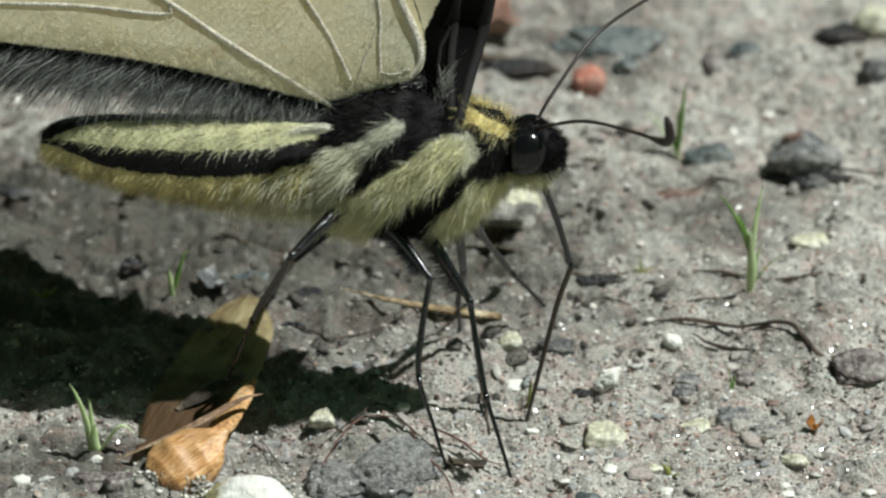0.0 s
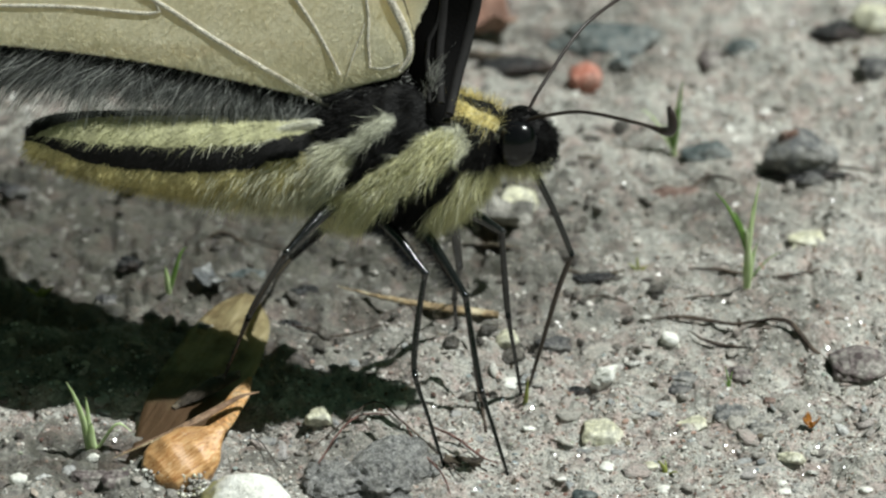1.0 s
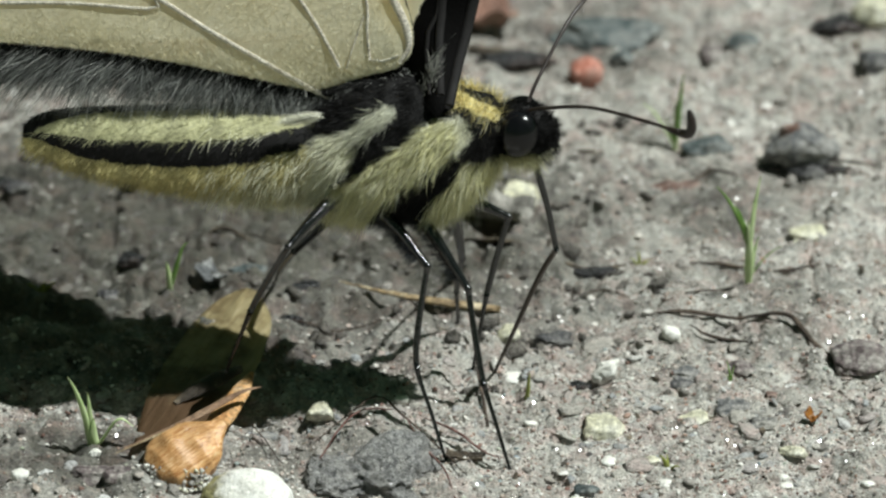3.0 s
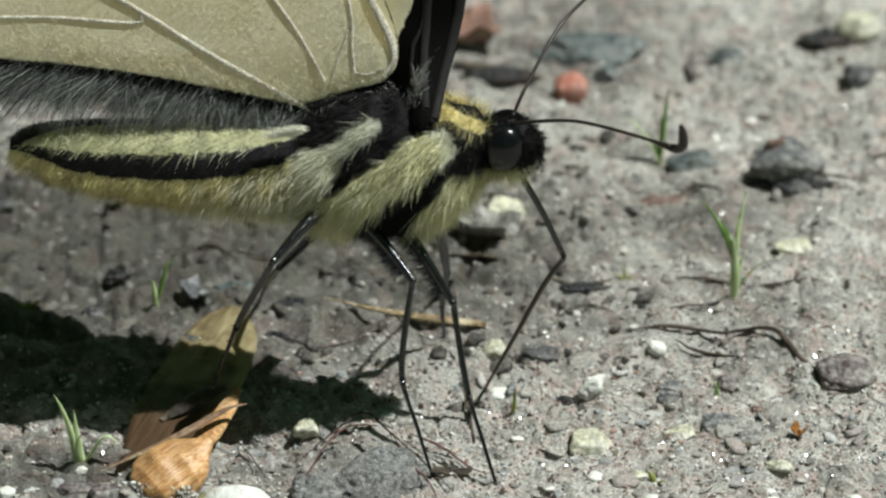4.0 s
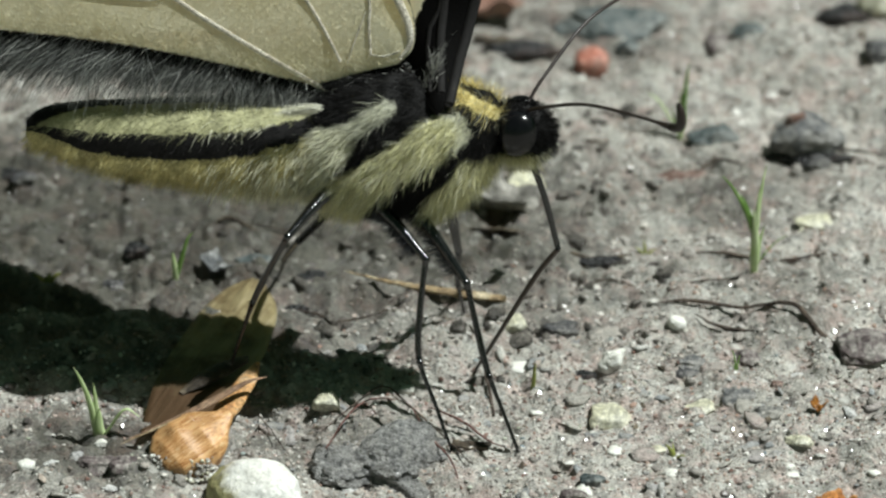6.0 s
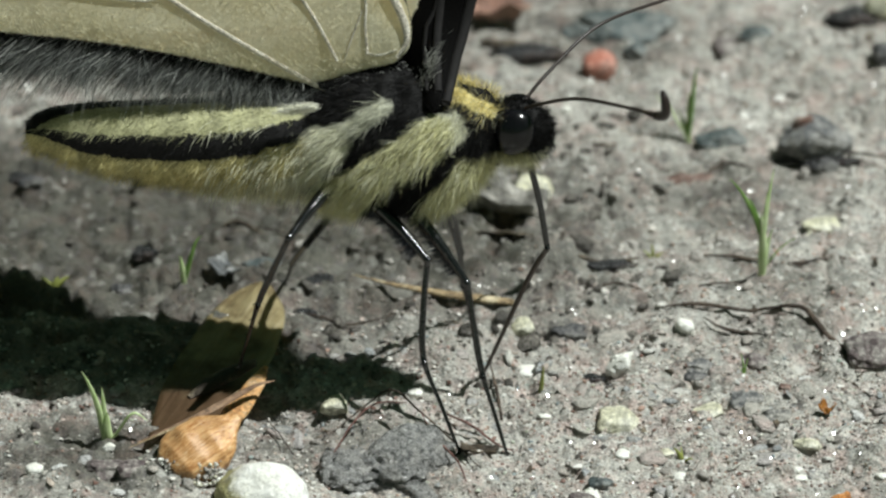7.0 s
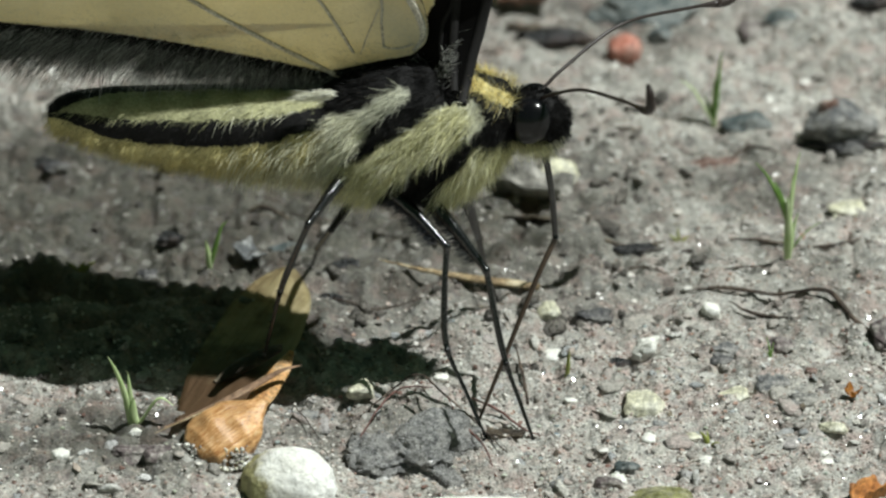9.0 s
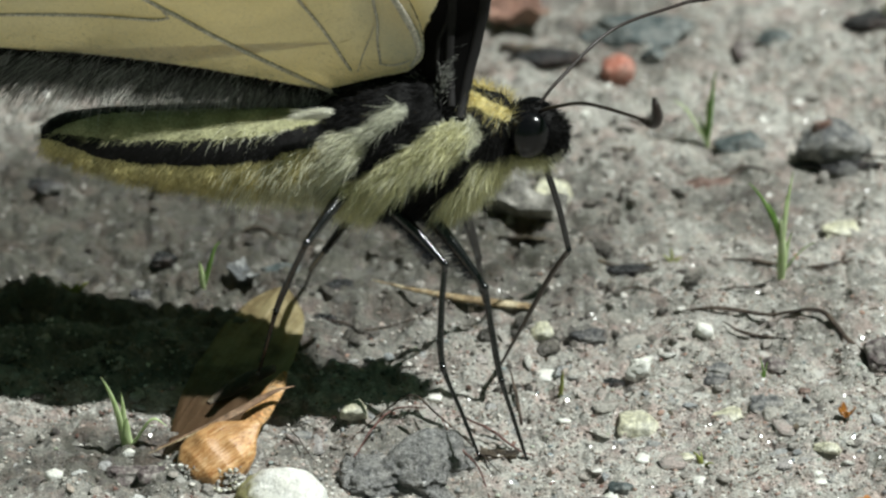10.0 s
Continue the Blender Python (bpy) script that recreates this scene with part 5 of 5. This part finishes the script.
def margin_hair(hind, fn, side):
    """Long silky hair hanging from the black inner margin of the hindwing."""
    field, low = resample(FIELD[:9], 60), resample(HIND[1:9], 60)
    roots, ways, cols, ln, wd = [], [], [], [], []
    for _ in range(13000):
        x = -30.95 + (-3.24 - -30.95) * rng.random() ** 0.8
        hi, lo = np.interp(x, field[:, 0], field[:, 1]), np.interp(-x, -low[:, 0], low[:, 1])
        s = rng.random() ** 0.8
        z = hi + 0.15 - s * (hi - lo + 0.1)
        roots.append((x, fn((x, z)) + side * 0.05, z))
        ways.append((np.interp(x, [-22.76, -14.6, -6.48], [-1.0, -0.55, -0.35]) + rng.normal(0, 0.3) + 0.5 * noise.noise(Vector((x * 1.4, z * 0.8, 3.0))), side * (0.01 + 0.16 * rng.random()), -0.8 + rng.normal(0, 0.2)))
        t = (0.1 + 1.25 * rng.random() ** 1.6) * np.interp(x, [-30, -17], [0.45, 1.0])
        dark = s < 0.45 and rng.random() < 0.85
        cols.append((0.88, 0.89, 0.85) if rng.random() < 0.09 else [k * t for k in (BLACK if dark else GREY)])
        ln.append((0.8 if dark else np.interp(x, [-22.76, -12.97, -6.48], [3.7, 2.6, 1.7])) * rng.uniform(0.45, 1.35))
        wd.append(rng.uniform(0.02, 0.045))
    hairs("margin_hair", roots, ways, ln, wd, cols, SILK, hind, "long silvery hair over black margin", 0.2)
    roots, ways, cols, ln, wd = [], [], [], [], []
    for _ in range(10000):
        x = -24.72 + (0 - -24.72) * rng.random()
        hi = np.interp(x, [k[0] for k in FIELD[:13]], [k[1] for k in FIELD[:13]])
        z = hi + (rng.exponential(0.55) if rng.random() < 0.3 else 7.5 * rng.random())
        roots.append((x, fn((x, z)) + side * 0.03, z))
        ways.append((-0.35 + rng.normal(0, 0.4), side * (0.5 + 0.5 * rng.random()), 0.7))
        t = rng.uniform(0.8, 1.15)
        cols.append([k * t for k in (0.82, 0.78, 0.60)])
        ln.append(rng.uniform(0.25, 0.65) * (0.6 if z > hi + 1.5 else 1.0))
        wd.append(rng.uniform(0.01, 0.02))
    hairs("wing_down", roots, ways, ln, wd, cols, FUR, hind, "fine pale down on the wing base", 0.0)


WINGS = {}
for side in (-1, 1):
    hw, fw, fn, fore_fn = wing(side)
    WINGS[side] = hw, fw
    margin_hair(hw, fn, side)
    spots = [(1.75 + 0.35 * b + rng.normal(0, 0.2), 1.7 + b) for b in rng.normal(0, 0.6, 240)]
    tuft = [(a, fore_fn((a, b)) + side * 0.05, b) for a, b in spots]
    hairs("pale_tuft", tuft, [(0.35 + rng.normal(0, 0.35), side * (0.4 + 0.4 * rng.random()), 0.8) for _ in tuft], rng.uniform(0.4, 0.95, 240), rng.uniform(0.018, 0.034, 240), [[k * q for k in (0.6, 0.6, 0.55)] for q in rng.uniform(0.3, 1.2, 240)], SILK, fw, "small silvery hair tuft on the black base", 0.0)
    # bare black wing base where the wings join the thorax
    bm = bmesh.new()
    tube(bm, resample([(-4.53, 0.2, -0.35), (-2.59, 0.1, 0.15), (-0.32, 0, 0.45), (1.62, 0, 0.6), (2.75, 0, 0.4)], 24), (0.3, 0.5, 0.62, 0.7, 0.4), 12, 0.9)
    base = part("wing_base", bm, SCALES, hw, "black wing base")
    set_tint(base, [BLACK] * len(base.data.vertices))
    furry("wing_base_fur", base, 3000, 0.75, 0.03, (-0.3, 0, -0.2), lambda p: BLACK if rng.random() < 0.9 else (0.3, 0.3, 0.28), base)

# ---- legs and tongue ----
def leg_mesh(name, length, radii, bend, parent, fringe=0, label="", span=(0, 28)):
    """A leg piece along x from its joint, bowed along z by bend, with bristles."""
    pts = resample([(0, 0, 0), (length * 0.25, 0, bend * 0.62), (length * 0.5, 0, bend), (length * 0.75, 0, bend * 0.5), (length, 0, 0)], 28)
    full = np.interp(np.linspace(0, 1, 28), np.linspace(0, 1, len(radii)), radii)
    bm = tube(bmesh.new(), pts[span[0]:span[1]], full[span[0]:span[1]], 10)
    for i in (span[0], span[1] - 1):  # rounded joints
        bmesh.ops.create_icosphere(bm, subdivisions=2, radius=full[i] * 1.12, matrix=Matrix.Translation(Vector(pts[i])))
    ob = part(name, bm, HORN, parent, label)
    if "thigh" not in name:
        spines = [pts[i] for i in rng.integers(span[0], span[1], 46)]
        hairs("spine_fringe", spines, [(1.0 + rng.normal(0, 0.2), rng.normal(0, 0.7), rng.normal(0, 0.9)) for _ in spines], rng.uniform(0.3, 0.5, 46), rng.uniform(0.02, 0.04, 46), [(0.012, 0.011, 0.011)] * 46, FUR, ob, "short black spines", 0.0)
    if fringe:
        r_ = [pts[rng.integers(0, 24)] + rng.normal(0, 0.12, 3) for _ in range(fringe)]
        w_ = [(-0.4 + rng.normal(0, 0.2), rng.normal(0, 0.4), -1.0) for _ in r_]
        hairs("bristle_fringe", r_, w_, rng.uniform(0.7, 1.35, fringe), rng.uniform(0.016, 0.032, fringe), [(0.045, 0.05, 0.062)] * fringe, FUR, ob, "fine black bristles", 0.0)
    return ob


def aim(at, to, up):
    """A pose at one point whose x axis points to another, z towards up."""
    x = (Vector(to) - Vector(at)).normalized()
    y = Vector(up).cross(x).normalized()
    m = Matrix((x, y, x.cross(y))).transposed().to_4x4()
    return Matrix.Translation(Vector(at) * MM) @ m


BODY_ROWS = [
    (0, pose(-0.002462, 0.003482, 0.015844, 0, 2.76, -6)),
    (0.5, pose(-0.002717, 0.003509, 0.016039, 0, 2.43, -6)),
    (1, pose(-0.002724, 0.003509, 0.016089, 0, 1.49, -6)),
    (1.5, pose(-0.002699, 0.003507, 0.016214, 0, -0.00, -6)),
    (2, pose(-0.002758, 0.003513, 0.016221, 0, 1.10, -6)),
    (2.5, pose(-0.002714, 0.003508, 0.016192, 0, 0.75, -6)),
    (4, pose(-0.002725, 0.003509, 0.016442, 0, 1.06, -6)),
    (4.5, pose(-0.002544, 0.003490, 0.016019, 0, 3.72, -6)),
    (5, pose(-0.003298, 0.003570, 0.015918, 0, 4.27, -6)),
    (5.5, pose(-0.003075, 0.003546, 0.015823, 0, 3.64, -6)),
    (7, pose(-0.003765, 0.003619, 0.016213, 0, 3.24, -6)),
    (7.5, pose(-0.004136, 0.003658, 0.016159, 0, 4.87, -6)),
    (8, pose(-0.004259, 0.003671, 0.016050, 0, 4.67, -6)),
    (8.5, pose(-0.004321, 0.003677, 0.015990, 0, 4.78, -6)),
    (9, pose(-0.004303, 0.003675, 0.015961, 0, 4.13, -6)),
    (9.5, pose(-0.004301, 0.003675, 0.015998, 0, 3.36, -6)),
    (10, pose(-0.003980, 0.003641, 0.016242, 0, 2.73, -6)),
]


def in_body(t_row, p):
    return (t_row.inverted() @ (Vector(p) * MM)) / MM


REST = dict(BODY_ROWS)[1.5]
# name, hip and knee in the body's space, bow of the shin, fringe, feet on the ground (time, x, y, height)
LEGS = [
    ("front_leg", (1.07, -1.6, -2.91), (4.45, -3.6, -6.94), 0.35, 1100, [(0, 3.64, -4.15, 0.15), (5.7, 3.64, -4.15, 0.15), (6.2, 3.26, -2.91, 1.2), (6.8, 2.68, -3.16, 0.15), (10, 2.65, -3.16, 0.15)]),
    ("middle_leg", (-1.05, -1.7, -2.8), (2.19, -4.2, -5.25), 1.15, 1700, [(0, -0.03, -4.4, 0.15), (10, -0.03, -4.4, 0.15)]),
    ("hind_leg", (-3.16, -2.4, -1.99), (-5.6, -5.5, -3.72), 0.3, 200, [(0, -12.66, 1.47, 2.6), (10, -12.66, 1.47, 2.6)]),
    ("front_leg", (3.09, 1.4, -3.75), (5.87, 1.6, -5.75), 0.2, 60, [(0, 5.84, 12.06, 1.2), (0.3, 4.44, 3.55, 0.15), (2.7, 4.44, 3.55, 0.15), (10, 4.44, 3.55, 0.15)]),
    ("middle_leg", (2.9, 1.6, -4.0), (3.3, 4.6, -9.75), 0.2, 60, [(0, 0.73, 10.43, 0.15), (10, 0.73, 10.43, 0.15)]),
    ("hind_leg", (-1.6, 1.8, -3.6), (-6.53, 4.20, -9.59), 0.2, 60, [(0, -10.2, 14.69, 0.3), (10, -10.2, 14.69, 0.3)]),
]
LEG_PARTS = []
for nm, hip, knee, bow, fringe, feet in LEGS:
    hip, knee = Vector(hip), Vector(knee)
    foot = next(f_ for f_ in feet if f_[0] >= 1.5)
    foot0 = in_body(REST, (foot[1], foot[2], gh(foot[1], foot[2]) + foot[3]))
    L1, L2 = (knee - hip).length, (foot0 - knee).length
    thigh = leg_mesh(nm + "_thigh", L1, (0.46, 0.38, 0.32, 0.27, 0.22), 0.12, butterfly, fringe, "glossy black bristly thigh")
    rr = (0.19, 0.18, 0.195, 0.2, 0.18, 0.125, 0.12, 0.11, 0.09)
    shin = leg_mesh(nm + "_shin", L2, rr, bow, butterfly, 0, "thin glossy black shin", (0, 15))
    leg_mesh("foot", L2, rr, bow, shin, 0, "thin jointed black foot", (14, 28))
    spur = tube(bmesh.new(), [(L2 * 0.5, 0, bow), (L2 * 0.5 + 0.35, 0, bow + 0.3)], (0.05, 0.015), 5)
    part("spur", spur, HORN, shin)
    claw = tube(bmesh.new(), [(L2 - 0.1, 0, 0), (L2 + 0.1, 0.05, 0.22), (L2 + 0.05, 0.05, 0.4)], (0.07, 0.05, 0.02), 5)
    part("claw", claw, HORN, shin)
    LEG_PARTS.append((hip, knee, L1, L2, feet, thigh, shin))
# the far front leg folds up under the chest: time, way of the thigh, way of the shin
FOLD = [(3.2, (1, 0.1, -0.1), (-0.6, 0.05, -0.8)), (3.7, (0.8, 0.2, 0.5), (-1, 0.1, 0.1)), (10, (0.8, 0.2, 0.5), (-1, 0.1, 0.1))]

PROBOSCIS_BASE, P1, P2 = Vector((7.77, -0.2, 0.02)), 6.1, 13.3
bm = bmesh.new()
tube(bm, resample([(0, 0, 0), (P1 * 0.5, 0, 0.12), (P1, 0, 0)], 16), (0.2, 0.19, 0.17), 10)
PROB_UP = part("proboscis_upper", bm, HORN, butterfly, "black stiff upper tongue")
bm = bmesh.new()
tube(bm, resample([(0, 0, 0), (P2 * 0.2, 0, 0.2), (P2 * 0.6, 0, 0.1), (P2, 0, 0)], 24), (0.17, 0.16, 0.14, 0.11, 0.07), 10)
PROB_LOW = part("proboscis_lower", bm, TONGUE, butterfly, "dark brown thin lower tongue reaching the mud")


def motions():
    walk(butterfly, BODY_ROWS)
    walk(ABDOMEN, [(t, pose((WAIST.x + draw) * MM, WAIST.y * MM, WAIST.z * MM, 0, ry, rz)) for t, ry, rz, draw in [
    (0, -0.3, 1.0, 0.65),
    (0.5, 1.5, 1.0, 0.3),
    (1, 0.8, 1.5, 0.2),
    (1.5, 2.3, 4.0, 0),
    (2, 1.5, 3.3, 0.05),
    (2.5, 2.1, 4.0, 0),
    (4, 1.4, 2.2, 0.15),
    (4.5, 0.7, 3.9, 0.05),
    (5, -1.5, 1.0, 0.45),
    (5.5, -2.1, 1.0, 0.3),
    (7, -2.9, 1.0, 0.45),
    (7.5, -3.2, 1.0, 0.65),
    (8, -3.1, 1.0, 0.7),
    (8.5, -2.7, 1.0, 0.75),
    (9, -2.6, 1.0, 0.8),
    (9.5, -2.1, 1.0, 0.65),
    (10, -2.1, 1.0, 0.45),
    ]])
    near_lean = [(0, -15, 0, -1.3), (1, -14, 0, -1.0), (2, -14, 0, -0.8), (2.7, -14, 0, -0.8), (4.5, -13, 0.5, -0.8), (5.5, -12, 1.0, -0.9), (7, -11, 1.5, -0.9), (7.5, -10, 1.7, -0.9), (8, 3.5, 1.9, -0.9), (8.5, 5, 2, -0.9), (10, 5.4, 2, -0.9)]
    for side in (-1, 1):
        for ob in WINGS[side]:
            if side < 0:
                walk(ob, [(t, pose(HINGE.x * MM, (HINGE.y - out) * MM, (HINGE.z + 0.577 * out) * MM, a, 2.3 - k, 4)) for t, a, k, out in near_lean])
            else:
                walk(ob, [(t, pose(HINGE.x * MM, (1.0 - HINGE.y) * MM, HINGE.z * MM, -21 - 0.5 * a, 2.3 - k, 4)) for t, a, k, out in near_lean])
    walk(ANTENNA_NEAR, [(t, pose((HEAD_AT.x + 0.25) * MM, -0.5 * MM, (HEAD_AT.z + 1.7) * MM, 0, ry, rz)) for t, ry, rz in [
    (0, -21.8, -44.1),
    (0.5, -21.7, -44.0),
    (1, -19.9, -39.2),
    (1.5, -18.5, -37.3),
    (2, -17.8, -35.0),
    (2.5, -15.4, -34.3),
    (4, -12.0, -30.6),
    (4.5, -16.8, -32.8),
    (5, -21.9, -39.2),
    (5.5, -17.8, -36.8),
    (7, -22.5, -40.7),
    (7.5, -24.3, -48.0),
    (8, -25.2, -51.2),
    (8.5, -25.2, -52.2),
    (9, -24.6, -52.5),
    (9.5, -25.0, -56.3),
    (10, -23.1, -49.2),
    ]])
    walk(ANTENNA_FAR, [(t, pose((HEAD_AT.x + 0.1) * MM, 0.5 * MM, (HEAD_AT.z + 1.6) * MM, 0, ry, rz)) for t, ry, rz in [
    (0, -14.7, 59.8),
    (0.5, -15.6, 61.2),
    (1, -14.6, 60.1),
    (1.5, -18.0, 66.1),
    (2, -16.0, 62.5),
    (2.5, -17.5, 65.0),
    (4, -17.4, 64.4),
    (4.5, -16.3, 61.5),
    (5, -8.0, 51.1),
    (5.5, -14.4, 59.1),
    (7, -8.6, 52.4),
    (7.5, -6.7, 49.7),
    (8, -8.4, 51.6),
    (8.5, -8.6, 51.8),
    (9, -4.8, 48.4),
    (9.5, -4.6, 48.6),
    (10, -7.8, 51.9),
    ]])
    upper, lower = [], []
    for t, (y1, z1), (y2, z2) in [
    (0, (69.3, -5.6), (78.2, -156.2)),
    (0.5, (64.9, -4.7), (77.2, 157.1)),
    (1, (65.5, -4.2), (72.2, 135.5)),
    (1.5, (69.7, -5.5), (73.7, -166.1)),
    (2, (75.8, -8.6), (68.7, 160.5)),
    (2.5, (80.4, -12.1), (65.9, 140.1)),
    (4, (62.7, -4.9), (62.9, 147.1)),
    (4.5, (80.6, -11.0), (60.4, -166.1)),
    (5, (65.6, -4.4), (65.5, 121.3)),
    (5.5, (68.3, -5.1), (60.9, 155.4)),
    (7, (75.8, -6.5), (67.7, 142.3)),
    (7.5, (78.8, -7.9), (60.3, -124.8)),
    (8, (79.9, -9.4), (57.5, -119.1)),
    (8.5, (78.3, -8.2), (60.5, -124.4)),
    (9, (79.2, -8.6), (59.2, -124.4)),
    (9.5, (76.9, -6.9), (64.5, -131.4)),
    (10, (72.9, -6.0), (61.6, 133.2)),
    ]:
        m = pose(*(PROBOSCIS_BASE * MM), 0, y1, z1)
        upper.append((t, m))
        lower.append((t, pose(*(m @ Vector((P1 * MM, 0, 0))), 0, y2, z2)))
    walk(PROB_UP, upper)
    walk(PROB_LOW, lower)
    times = [t for t, _ in BODY_ROWS]
    poses = dict(BODY_ROWS)
    for hip, knee, l1, l2, feet, thigh, shin in LEG_PARTS:
        ft = [f_[0] for f_ in feet]
        fold = FOLD if hip == Vector((3.09, 1.4, -3.75)) else []
        when = sorted({t for t in (*times, *ft) if not fold or t <= 2.7})
        r1, r2 = [], []
        for t in when:
            near = max((k for k in times if k <= t))
            nxt = min((k for k in times if k >= t))
            s = 0 if nxt == near else (t - near) / (nxt - near)
            m = poses[near].lerp(poses[nxt], s)
            fx, fy, fz = (np.interp(t, ft, [f_[k] for f_ in feet]) for k in (1, 2, 3))
            foot = in_body(m, (fx, fy, gh(fx, fy) + fz))
            d = foot - hip
            L = min(d.length, (l1 + l2) * 0.999)
            along_ = (l1 * l1 - l2 * l2 + L * L) / (2 * L)
            out = math.sqrt(max(0.0, l1 * l1 - along_ * along_))
            pole = knee - hip
            pole = (pole - d * (pole.dot(d) / d.dot(d))).normalized()
            k = hip + d.normalized() * along_ + pole * out
            if not fold:  # planted: the knee gives way a little as the body sways
                k = knee.lerp(in_body(m, (REST @ (knee * MM)) / MM), 0.95 if knee.x < 0 < hip.y else 0.4)
            r1.append((t, aim(k + (hip - k).normalized() * l1, k, (0.2, 0, 1))))
            r2.append((t, aim(k, foot, (-1, 0, 0.05))))
        for t, way1, way2 in fold:
            k = hip + Vector(way1).normalized() * l1
            r1.append((t, aim(hip, k, (0.2, 0, 1))))
            r2.append((t, aim(k, k + Vector(way2), (-0.3, 0, 1))))
        walk(thigh, r1)
        walk(shin, r2)


motions()
